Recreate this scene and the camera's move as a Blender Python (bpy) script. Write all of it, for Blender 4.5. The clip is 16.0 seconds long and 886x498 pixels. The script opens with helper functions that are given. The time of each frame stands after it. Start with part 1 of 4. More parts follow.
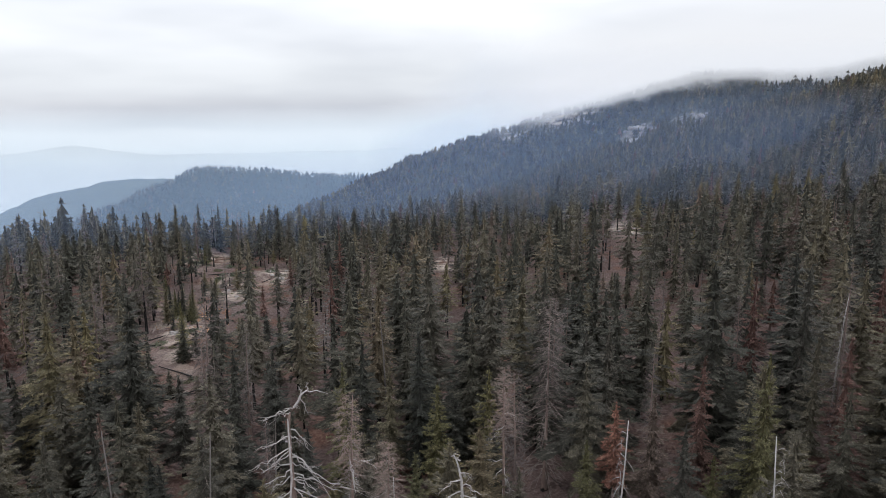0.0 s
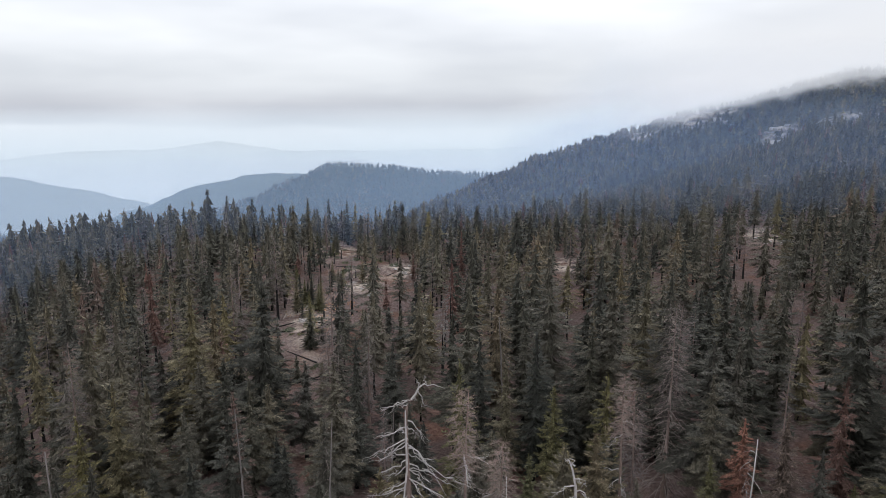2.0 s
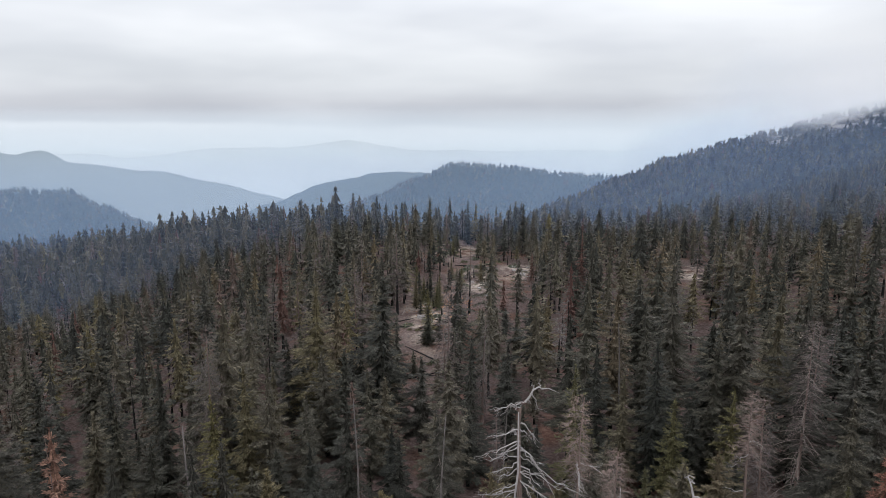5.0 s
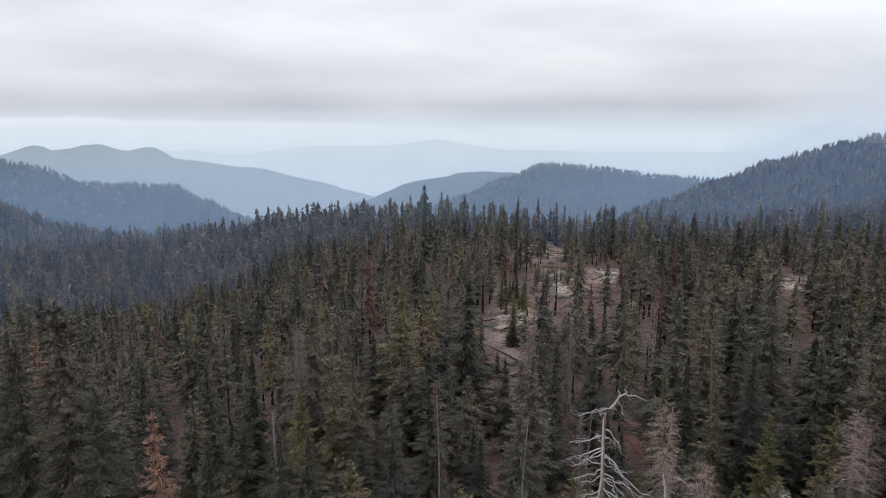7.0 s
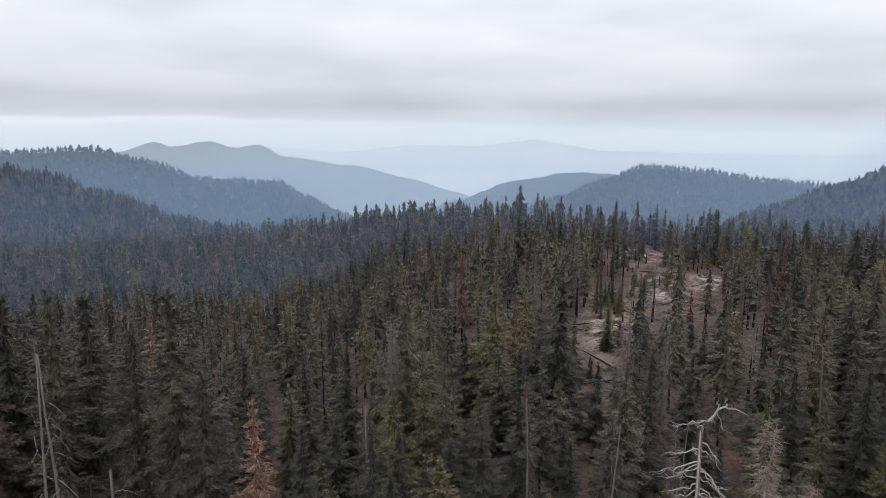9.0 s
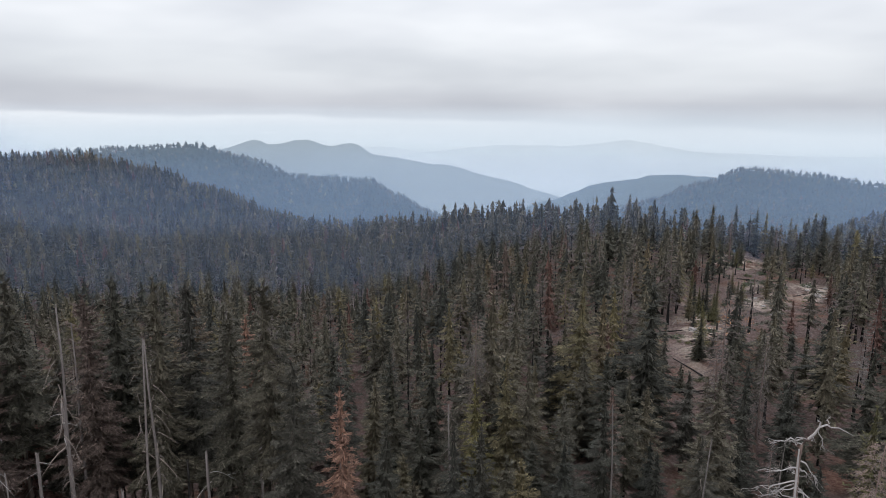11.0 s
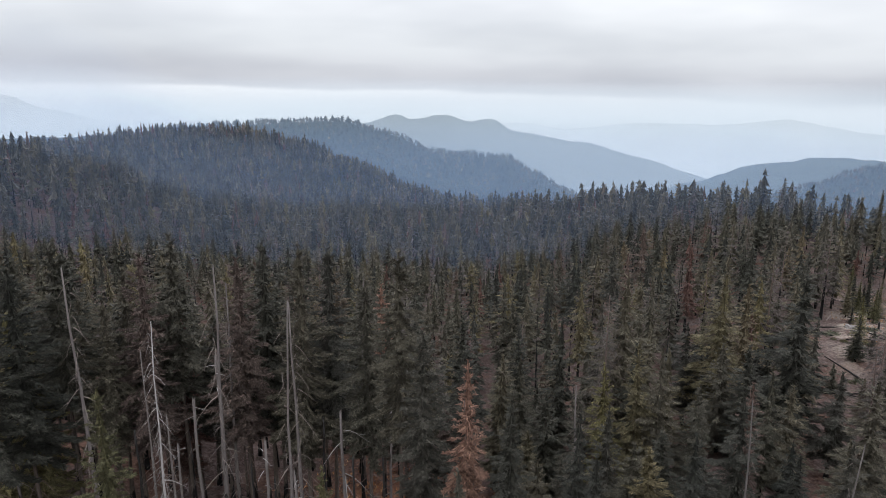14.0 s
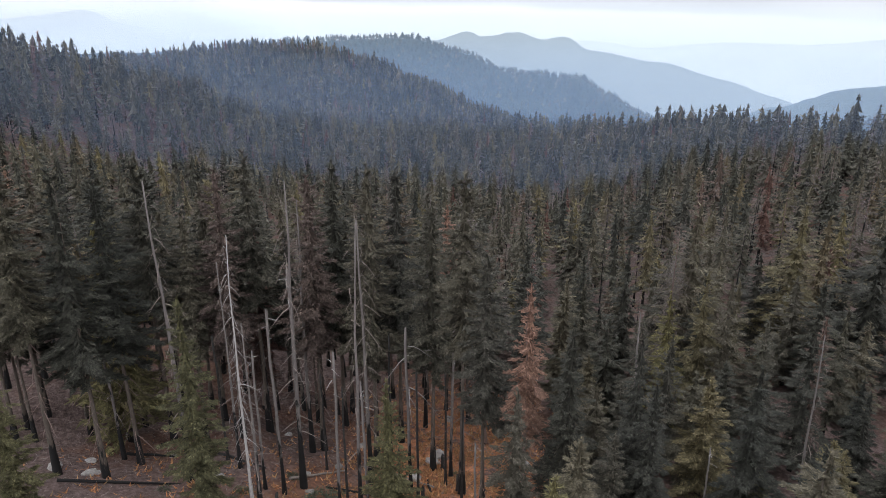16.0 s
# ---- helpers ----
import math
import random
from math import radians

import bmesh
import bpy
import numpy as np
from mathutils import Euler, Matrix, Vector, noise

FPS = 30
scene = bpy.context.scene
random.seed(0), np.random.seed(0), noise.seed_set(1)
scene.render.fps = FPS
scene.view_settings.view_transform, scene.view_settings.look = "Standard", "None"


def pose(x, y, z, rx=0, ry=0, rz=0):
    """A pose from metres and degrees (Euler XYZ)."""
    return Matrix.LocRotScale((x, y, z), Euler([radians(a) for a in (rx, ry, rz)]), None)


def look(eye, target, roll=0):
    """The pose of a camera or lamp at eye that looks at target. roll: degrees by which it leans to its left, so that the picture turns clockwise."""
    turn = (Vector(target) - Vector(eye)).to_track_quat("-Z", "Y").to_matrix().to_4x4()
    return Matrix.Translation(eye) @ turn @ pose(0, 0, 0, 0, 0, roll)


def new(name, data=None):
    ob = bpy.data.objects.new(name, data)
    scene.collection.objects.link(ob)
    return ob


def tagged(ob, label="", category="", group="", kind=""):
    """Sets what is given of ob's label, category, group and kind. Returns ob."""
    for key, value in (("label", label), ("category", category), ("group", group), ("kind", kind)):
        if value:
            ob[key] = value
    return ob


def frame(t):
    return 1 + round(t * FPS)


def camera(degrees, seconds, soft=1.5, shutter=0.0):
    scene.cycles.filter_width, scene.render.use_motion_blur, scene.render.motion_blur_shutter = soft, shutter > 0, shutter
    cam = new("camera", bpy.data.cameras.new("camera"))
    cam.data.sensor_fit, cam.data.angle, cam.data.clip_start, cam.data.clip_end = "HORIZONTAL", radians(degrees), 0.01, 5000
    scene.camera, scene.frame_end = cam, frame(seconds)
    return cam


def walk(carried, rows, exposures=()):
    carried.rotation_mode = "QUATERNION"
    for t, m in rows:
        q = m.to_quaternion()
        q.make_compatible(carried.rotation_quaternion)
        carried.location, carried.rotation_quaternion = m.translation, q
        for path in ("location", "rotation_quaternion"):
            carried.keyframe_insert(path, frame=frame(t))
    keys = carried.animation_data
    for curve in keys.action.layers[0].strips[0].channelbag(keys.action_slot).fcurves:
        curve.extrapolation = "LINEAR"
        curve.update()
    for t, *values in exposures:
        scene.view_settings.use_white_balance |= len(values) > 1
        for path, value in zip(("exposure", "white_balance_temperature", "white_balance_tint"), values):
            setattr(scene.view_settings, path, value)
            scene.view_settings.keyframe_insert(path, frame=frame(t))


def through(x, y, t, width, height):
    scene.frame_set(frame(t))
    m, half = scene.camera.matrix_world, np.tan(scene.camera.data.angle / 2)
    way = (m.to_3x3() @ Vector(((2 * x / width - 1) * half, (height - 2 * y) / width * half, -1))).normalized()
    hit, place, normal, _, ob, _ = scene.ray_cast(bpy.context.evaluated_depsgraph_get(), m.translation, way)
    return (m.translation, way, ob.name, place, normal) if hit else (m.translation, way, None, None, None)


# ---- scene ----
cam = camera(63.9, 16.0, soft=0.6)
EYE_Z = 50.0
WALK = [
    (0.0, -12.13, -0.17), (0.5, -12.14, 2.47), (1.0, -12.17, 5.05), (1.5, -12.21, 7.53), (2.0, -12.22, 9.82),
    (2.5, -12.22, 11.97), (3.0, -12.22, 13.80), (3.5, -12.20, 15.32), (4.0, -12.19, 16.82), (6.5, -12.19, 24.61),
    (7.0, -12.20, 26.78), (7.5, -12.19, 28.87), (8.0, -12.20, 30.80), (8.5, -12.21, 32.59), (9.0, -12.22, 34.54),
    (11.5, -12.26, 43.44), (12.0, -12.28, 45.14), (12.5, -12.26, 46.93), (13.0, -12.26, 48.94), (13.5, -12.73, 50.93),
    (14.0, -14.13, 52.77), (14.5, -15.71, 54.41), (15.0, -17.29, 55.76), (15.5, -18.86, 57.08), (16.0, -20.42, 58.35)]
walk(cam, [(t, pose(0, 0, EYE_Z, 90 + tilt, 0, turn)) for t, tilt, turn in WALK],
     [(0, 0.04, 6350, 11), (3, -0.05, 6350, 11), (7, -0.1, 6350, 11), (13, -0.1, 6350, 11), (14, -0.04, 6350, 11), (16, 0.28, 6350, 11)])

# ---- sky and light ----


class Nodes:
    """Short writing of a node tree."""

    def __init__(self, tree):
        self.tree = tree
        tree.nodes.clear()

    def add(self, kind, inputs=(), **settings):
        node = self.tree.nodes.new(kind)
        for key, value in settings.items():
            setattr(node, key, value)
        for key, value in dict(inputs).items():
            self.put(node.inputs[key], value)
        return node

    def put(self, socket, value):
        if isinstance(value, bpy.types.NodeSocket):
            self.tree.links.new(value, socket)
        elif isinstance(value, bpy.types.Node):
            self.tree.links.new(value.outputs[0], socket)
        else:
            socket.default_value = value

    def math(self, op, a, b=0.0, clamp=False):
        return self.add("ShaderNodeMath", {0: a, 1: b}, operation=op, use_clamp=clamp).outputs[0]

    def noise(self, vector, scale, detail=4.0, rough=0.55):
        return self.add("ShaderNodeTexNoise", {"Vector": vector, "Scale": scale, "Detail": detail, "Roughness": rough}).outputs[0]

    def ramp(self, value, *stops, ease="LINEAR"):
        node = self.add("ShaderNodeValToRGB", {0: value})
        node.color_ramp.interpolation = ease
        elements = node.color_ramp.elements
        while len(elements) < len(stops):
            elements.new(0.5)
        for element, (place, colour) in zip(elements, stops):
            element.position = place
            element.color = (*colour, 1) if isinstance(colour, tuple) else (colour, colour, colour, 1)
        return node.outputs[0]

    def mix(self, fac, a, b, blend="MIX"):
        node = self.add("ShaderNodeMix", data_type="RGBA", blend_type=blend)
        self.put(node.inputs[0], fac)
        self.put(node.inputs[6], a if not isinstance(a, tuple) else (*a, 1))
        self.put(node.inputs[7], b if not isinstance(b, tuple) else (*b, 1))
        return node.outputs[2]

    def scaled(self, vector, sx, sy, sz):
        return self.add("ShaderNodeMapping", {"Vector": vector, "Scale": (sx, sy, sz)}).outputs[0]


SUN_HEIGHT, SUN_TURN = radians(58), radians(150)
world = bpy.data.worlds.new("overcast_sky")
scene.world = world
world.use_nodes = True
n = Nodes(world.node_tree)
way = n.add("ShaderNodeTexCoord").outputs["Generated"]
axes = n.add("ShaderNodeSeparateXYZ", {0: way}).outputs
# the lower edge of the cloud deck leans a little round the horizon
edge = n.math("ADD", n.math("ADD", n.math("MULTIPLY", axes[0], -0.0064), n.math("MULTIPLY", axes[1], -0.0329)), -0.0156)
streaks = n.noise(n.scaled(way, 2, 2, 13), 3.0, 3, 0.5)
height = n.math("ADD", n.math("SUBTRACT", axes[2], edge), n.math("MULTIPLY", n.math("SUBTRACT", streaks, 0.5), 0.018))
deck = n.ramp(n.math("MULTIPLY", n.math("ADD", height, 0.1), 2.0, clamp=True),
              (0.0, (0.83, 0.905, 0.95)), (0.12, (0.90, 0.96, 0.985)), (0.165, (0.98, 1.0, 1.02)), (0.195, (1.0, 1.02, 1.04)),
              (0.208, (0.70, 0.73, 0.78)), (0.24, (0.69, 0.71, 0.75)), (0.32, (0.82, 0.85, 0.88)), (0.46, (0.99, 1.01, 1.03)),
              (0.7, (1.3, 1.32, 1.35)), (1.0, (2.15, 2.2, 2.27)), ease="EASE")
billows = n.noise(n.scaled(way, 1.2, 1.2, 5), 2.6, 3, 0.5)
deck = n.mix(1.0, deck, n.ramp(billows, (0.3, (0.82, 0.83, 0.855)), (0.65, (1.04, 1.04, 1.04))), "MULTIPLY")
blue = n.add("ShaderNodeTexSky", sky_type="NISHITA", sun_disc=False, sun_elevation=SUN_HEIGHT, sun_rotation=SUN_TURN)
clear = n.add("ShaderNodeVectorMath", {0: blue.outputs[0], 1: (0.1, 0.1, 0.1)}, operation="MULTIPLY").outputs[0]
n.add("ShaderNodeOutputWorld", {0: n.add("ShaderNodeBackground", {"Color": n.mix(0.94, clear, deck), "Strength": 1.0})})

sun = new("sun", bpy.data.lights.new("sun", "SUN"))
sun.data.energy, sun.data.angle, sun.data.color = 0.4, radians(40), (1.0, 0.97, 0.92)
sun.matrix_basis = look((0, 0, 0), (-math.sin(SUN_TURN) * math.cos(SUN_HEIGHT), -math.cos(SUN_TURN) * math.cos(SUN_HEIGHT), -math.sin(SUN_HEIGHT)))

# ---- materials ----


def material(name):
    m = bpy.data.materials.new(name)
    m.use_nodes = True
    return m, Nodes(m.node_tree)


def finish(n, colour, rough=0.8, bump=None, strength=0.4, distance=0.1, gloss=0.25):
    shader = n.add("ShaderNodeBsdfPrincipled", {"Base Color": colour, "Roughness": rough, "Specular IOR Level": gloss})
    if bump is not None:
        n.put(shader.inputs["Normal"], n.add("ShaderNodeBump", {"Height": bump, "Strength": strength, "Distance": distance}).outputs[0])
    n.add("ShaderNodeOutputMaterial", {0: shader})
    return shader


def foliage(name, *stops, through=0.14):
    """Needles: every tree has a hue of its own, every spray a shade."""
    m, n = material(name)
    own = n.add("ShaderNodeObjectInfo").outputs["Random"]
    tint = n.add("ShaderNodeAttribute", attribute_name="tint").outputs["Fac"]
    hue = n.ramp(n.math("FRACT", n.math("ADD", own, tint)), *stops)
    geometry = n.add("ShaderNodeNewGeometry")
    spray = n.ramp(geometry.outputs["Random Per Island"], (0.0, 0.66), (0.65, 1.0), (0.92, 1.4), (1.0, 1.8))
    at = geometry.outputs["Position"]
    clumps = n.noise(at, 3.0, 5, 0.8)
    fine = n.ramp(clumps, (0.34, 0.62), (0.5, 0.98), (0.64, 1.5))
    colour = n.mix(1.0, n.mix(1.0, hue, spray, "MULTIPLY"), fine, "MULTIPLY")
    relief = n.add("ShaderNodeBump", {"Height": clumps, "Strength": 0.9, "Distance": 0.5}).outputs[0]
    solid = n.add("ShaderNodeBsdfPrincipled", {"Base Color": colour, "Roughness": 0.7, "Specular IOR Level": 0.15, "Normal": relief})
    leaf = n.add("ShaderNodeBsdfTranslucent", {"Color": colour})
    n.add("ShaderNodeOutputMaterial", {0: n.add("ShaderNodeMixShader", {0: through, 1: solid, 2: leaf})})
    return m


NEEDLES = foliage("fir_needles", (0.0, (0.043, 0.044, 0.037)), (0.15, (0.073, 0.069, 0.053)), (0.3, (0.050, 0.050, 0.043)), (0.45, (0.108, 0.097, 0.068)), (0.6, (0.075, 0.071, 0.060)),
                  (0.75, (0.134, 0.115, 0.078)), (0.86, (0.091, 0.083, 0.068)), (0.95, (0.144, 0.120, 0.063)), (1.0, (0.122, 0.090, 0.078)))
RUST = foliage("red_dead_needles", (0.0, (0.215, 0.105, 0.076)), (0.5, (0.250, 0.134, 0.098)), (1.0, (0.235, 0.150, 0.110)))
DULL = foliage("brown_dead_needles", (0.0, (0.110, 0.060, 0.050)), (0.5, (0.128, 0.076, 0.062)), (1.0, (0.125, 0.088, 0.072)))
OLIVE = foliage("olive_needles", (0.0, (0.090, 0.086, 0.048)), (0.5, (0.118, 0.108, 0.053)), (1.0, (0.150, 0.130, 0.060)))
TWIGS = foliage("bare_twigs", (0.0, (0.082, 0.061, 0.059)), (0.5, (0.109, 0.084, 0.078)), (1.0, (0.128, 0.112, 0.105)), through=0.0)
SHRUB = foliage("shrub_leaves", (0.0, (0.075, 0.09, 0.06)), (0.5, (0.11, 0.125, 0.085)), (1.0, (0.14, 0.13, 0.06)))
FERN = foliage("rusty_bracken", (0.0, (0.28, 0.122, 0.058)), (0.6, (0.37, 0.18, 0.082)), (1.0, (0.30, 0.196, 0.104)))


def bark(name, dark, light, char=0.0):
    m, n = material(name)
    at = n.add("ShaderNodeNewGeometry").outputs["Position"]
    here = n.add("ShaderNodeTexCoord").outputs["Object"]
    grain = n.noise(n.scaled(at, 6, 6, 1.1), 1.5, 6, 0.65)
    colour = n.ramp(grain, (0.3, dark), (0.7, light))
    colour = n.mix(n.ramp(n.noise(at, 0.5, 3), (0.45, 0.0), (0.65, 0.6)), colour, tuple(c * 0.6 for c in light))
    if char:
        # fire has blackened the foot of the stem
        up = n.add("ShaderNodeSeparateXYZ", {0: here}).outputs[2]
        burnt = n.math("ADD", n.math("DIVIDE", up, char), n.math("MULTIPLY", n.noise(n.scaled(at, 1.5, 1.5, 0.4), 1.0, 4), 1.2))
        colour = n.mix(n.ramp(burnt, (0.9, 1.0), (1.25, 0.0)), colour, (0.012, 0.011, 0.011))
    finish(n, colour, 0.9, grain, 0.6, 0.05)
    return m


BARK = bark("fir_bark", (0.05, 0.04, 0.034), (0.13, 0.105, 0.088), 9.0)
GREYWOOD = bark("weathered_wood", (0.072, 0.062, 0.058), (0.18, 0.157, 0.148), 24.0)
SILVER = bark("silver_wood", (0.17, 0.155, 0.15), (0.44, 0.41, 0.395))
BROWNWOOD = bark("brown_dead_wood", (0.11, 0.075, 0.065), (0.24, 0.175, 0.15), 2.0)
PALEWOOD = bark("pale_dead_wood", (0.13, 0.105, 0.093), (0.28, 0.235, 0.21))
CHAR = bark("charred_wood", (0.012, 0.011, 0.011), (0.045, 0.04, 0.038))


def rock_material():
    m, n = material("granite")
    at = n.add("ShaderNodeNewGeometry").outputs["Position"]
    grain = n.noise(at, 2.5, 8, 0.7)
    colour = n.ramp(grain, (0.3, (0.15, 0.138, 0.13)), (0.6, (0.32, 0.295, 0.28)), (0.8, (0.42, 0.39, 0.37)))
    colour = n.mix(n.ramp(n.noise(at, 0.35, 5), (0.5, 0.0), (0.62, 0.7)), colour, (0.15, 0.135, 0.12))
    finish(n, colour, 0.85, grain, 0.7, 0.2)
    return m


ROCK = rock_material()


def ground_material():
    """Needle litter near by, with pale grit where the knoll is bare; woods from afar beyond."""
    m, n = material("forest_floor")
    at = n.add("ShaderNodeNewGeometry").outputs["Position"]
    axes = n.add("ShaderNodeSeparateXYZ", {0: at}).outputs
    flat = n.add("ShaderNodeCombineXYZ", {0: axes[0], 1: axes[1]}).outputs[0]
    far = n.add("ShaderNodeVectorMath", {0: flat}, operation="LENGTH").outputs["Value"]
    fine, broad = n.noise(at, 1.6, 8, 0.7), n.noise(at, 0.07, 5, 0.6)
    litter = n.ramp(fine, (0.25, (0.042, 0.029, 0.027)), (0.5, (0.105, 0.073, 0.066)), (0.75, (0.21, 0.158, 0.143)))
    litter = n.mix(n.ramp(broad, (0.5, 0.0), (0.62, 0.6)), litter, n.ramp(fine, (0.3, (0.08, 0.036, 0.024)), (0.7, (0.18, 0.09, 0.056))))
    rusty = n.add("ShaderNodeAttribute", attribute_name="rusty").outputs["Fac"]
    litter = n.mix(n.math("MULTIPLY", rusty, n.ramp(n.noise(at, 0.5, 5, 0.65), (0.38, 0.0), (0.52, 0.95))), litter, n.ramp(fine, (0.3, (0.24, 0.095, 0.05)), (0.7, (0.46, 0.21, 0.11))))
    grit = n.ramp(fine, (0.3, (0.26, 0.205, 0.17)), (0.7, (0.54, 0.47, 0.40)))
    bare = n.add("ShaderNodeAttribute", attribute_name="bare").outputs["Fac"]
    near = n.mix(n.math("MULTIPLY", bare, n.ramp(n.noise(at, 0.16, 6, 0.65), (0.43, 0.0), (0.57, 1.0))), litter, grit)
    canopy = n.noise(at, 0.045, 8, 0.75)
    woods = n.ramp(canopy, (0.3, (0.035, 0.042, 0.038)), (0.6, (0.075, 0.08, 0.066)), (0.75, (0.12, 0.108, 0.09)))
    woods = n.mix(n.math("MULTIPLY", bare, n.ramp(n.noise(at, 0.018, 6, 0.7), (0.42, 0.0), (0.55, 0.9))), woods, (0.44, 0.40, 0.36))
    colour = n.mix(n.ramp(n.math("DIVIDE", far, 1000), (0.5, 0.0), (0.9, 1.0)), near, woods)
    deep = n.math("MULTIPLY", n.math("DIVIDE", far, 1000), 1.0, clamp=True)
    bump = n.math("ADD", n.math("MULTIPLY", fine, 0.15), n.math("MULTIPLY", n.math("MULTIPLY", canopy, 30.0), deep))
    finish(n, colour, 0.95, bump, 0.8, 1.0, 0.1)
    return m


# ---- the lie of the land ----
EDGE = 4900.0


def curve(points, az):
    """A smooth line through a few (bearing, value) pairs."""
    a, v = zip(*points)
    az = np.asarray(az, float)
    i = np.clip(np.searchsorted(a, az) - 1, 0, len(a) - 2)
    a, v = np.array(a, float), np.array(v, float)
    s = np.clip((az - a[i]) / (a[i + 1] - a[i]), 0, 1)
    s = 0.35 * s + 0.65 * s * s * (3 - 2 * s)
    return v[i] * (1 - s) + v[i + 1] * s


def ripple(x, y, size, seed):
    """Soft uneven relief, about -1 to 1."""
    total, rs = 0.0, np.random.RandomState(seed)
    for k in range(5):
        turn, phase, s = rs.uniform(0, 6.28), rs.uniform(0, 6.28, 2), size * (1.0, 0.71, 0.47, 0.33, 0.21)[k]
        total = total + (1.0, 0.8, 0.6, 0.45, 0.3)[k] * np.sin((x * math.cos(turn) + y * math.sin(turn)) / s * 6.28 + phase[0]) * np.sin(
            (y * math.cos(turn) - x * math.sin(turn)) / s * 5.1 + phase[1])
    return total / 1.6


# crest bearing (degrees to the left of north) and height of the tree tops on it (degrees over the eye's level)
RIDGES = {
    # name: (distance, slope before, slope behind, roundness, tree height, crest)
    "right_slope": (1000, 0.10, 0.3, 120, 18, [(-180, -16), (-120, -5), (-74.1, 4.09), (-44.1, 3.2), (-31.1, 1.92), (-25.2, 0.1), (-19.8, -1.51), (-13.9, -3.3), (-10, -4.98), (-4.6, -6.96), (2.2, -9.83), (19.8, -16.31)]),
    "mountain": (1650, 0.17, 0.3, 90, 16.5, [(-180, -15), (-130, -2), (-74.1, 4.58), (-44.1, 4.19), (-31.1, 3), (-20.1, 1.94), (-9.8, -0.76), (-4.6, -2.4), (-2.7, -3.04), (1.8, -4.43), (5.9, -6.21), (9.9, -7.99), (15.9, -11.37), (23.7, -15.37)]),
    "wooded_hill": (2600, 0.5, 0.3, 60, 15.5, [(-4.6, -7.85), (6.5, -6.08), (10.1, -5.86), (14.6, -5.38), (17.4, -5.2), (18.7, -5.11), (21.8, -6.32), (25.4, -7.84), (30.6, -10.14), (39.4, -15.54), (93.6, -15.69), (180, -7.5)]),
    "low_hill": (3200, 0.6, 0.3, 60, 0, [(10.1, -8.38), (21.6, -6.03), (23.8, -5.95), (28.8, -6.69), (33.4, -8.31), (39.4, -10.63), (49.2, -14.66), (93.6, -14.71), (180, -8)]),
    "long_hill": (2300, 0.5, 0.3, 70, 15, [(37.4, -13.55), (42.9, -9.01), (45.4, -7.71), (47.6, -6.52), (51.1, -6.25), (53.5, -6.06), (57, -4.58), (60.9, -3.51), (64.6, -3.57), (67.8, -3.67), (78.7, -4.21), (100, -4), (180, -13)]),
    "near_hill": (1000, 0.24, 0.3, 60, 16.5, [(45.3, -14.62), (54.9, -9.01), (59.8, -6.78), (63.9, -5.13), (68.7, -3.96), (72.5, -3.85), (76.7, -4.03), (80.7, -4.5), (90.5, -5.04), (110, -5), (180, -14)]),
    "three_peaks": (4000, 0.7, 0.3, 40, 0, [(25.7, -11.47), (33.7, -7.53), (37.2, -6.59), (41.7, -5.47), (47.1, -4.7), (48.8, -3.69), (50.8, -3.95), (52.5, -3.41), (55.3, -3.76), (56.4, -3.28), (58.7, -3.98), (68.8, -5.44), (88.6, -7.8), (180, -11)]),
    "far_range": (4600, 0.8, 0.2, 50, 0, [(-4.6, -4.61), (4, -4), (9.5, -4.8), (14, -4.39), (18.4, -4.72), (23.7, -5.46), (33.5, -6.84), (49.2, -8.79), (93.6, -8.79), (180, -4.2)]),
    "farthest_range": (4800, 0.8, 0.2, 50, 0, [(-9.5, -3.8), (15.3, -4.21), (22.2, -4.17), (27, -3.38), (31.6, -3.88), (37.3, -3.85), (43.3, -4.41), (46.2, -3.95), (59, -4.52), (74.7, -3.93), (77.5, -3.53), (81.5, -2.53), (83.9, -1.53), (87.1, -1.85), (93.5, -2.77), (110, -3), (180, -3.4)]),
    "spur": (470, 0.16, 0.4, 40, 20, [(62.9, -12.77), (70.8, -9.46), (75.1, -7.77), (77.8, -5.89), (83.6, -4.19), (86.3, -3.19), (89, -2.18), (100, 0.5), (130, 1), (180, -12)]),
}
# height of the ground at the outer rim of the near woods, and how far off that rim lies
BENCH = [(-180, 6), (-74.1, 16.6), (-32.1, 9.8), (-22.2, 1.7), (-14.4, -5.3), (-5.6, -13.2), (8.1, -18.2), (19.8, -17.7), (28.6, -17.6), (37.4, -34.3), (44.3, -58.0), (49.2, -71.3), (55.1, -72.0), (63.9, -71.9), (70.8, -64.1), (78.7, -46.4), (93.5, -13.3), (130, 5), (180, 6)]
REACH = [(-180, 480), (-39.1, 420), (-5.6, 360), (10.1, 330), (21.8, 330), (29.6, 360), (37.4, 450), (44.3, 540), (49.2, 600), (59, 650), (70.8, 650), (88.6, 560), (180, 480)]


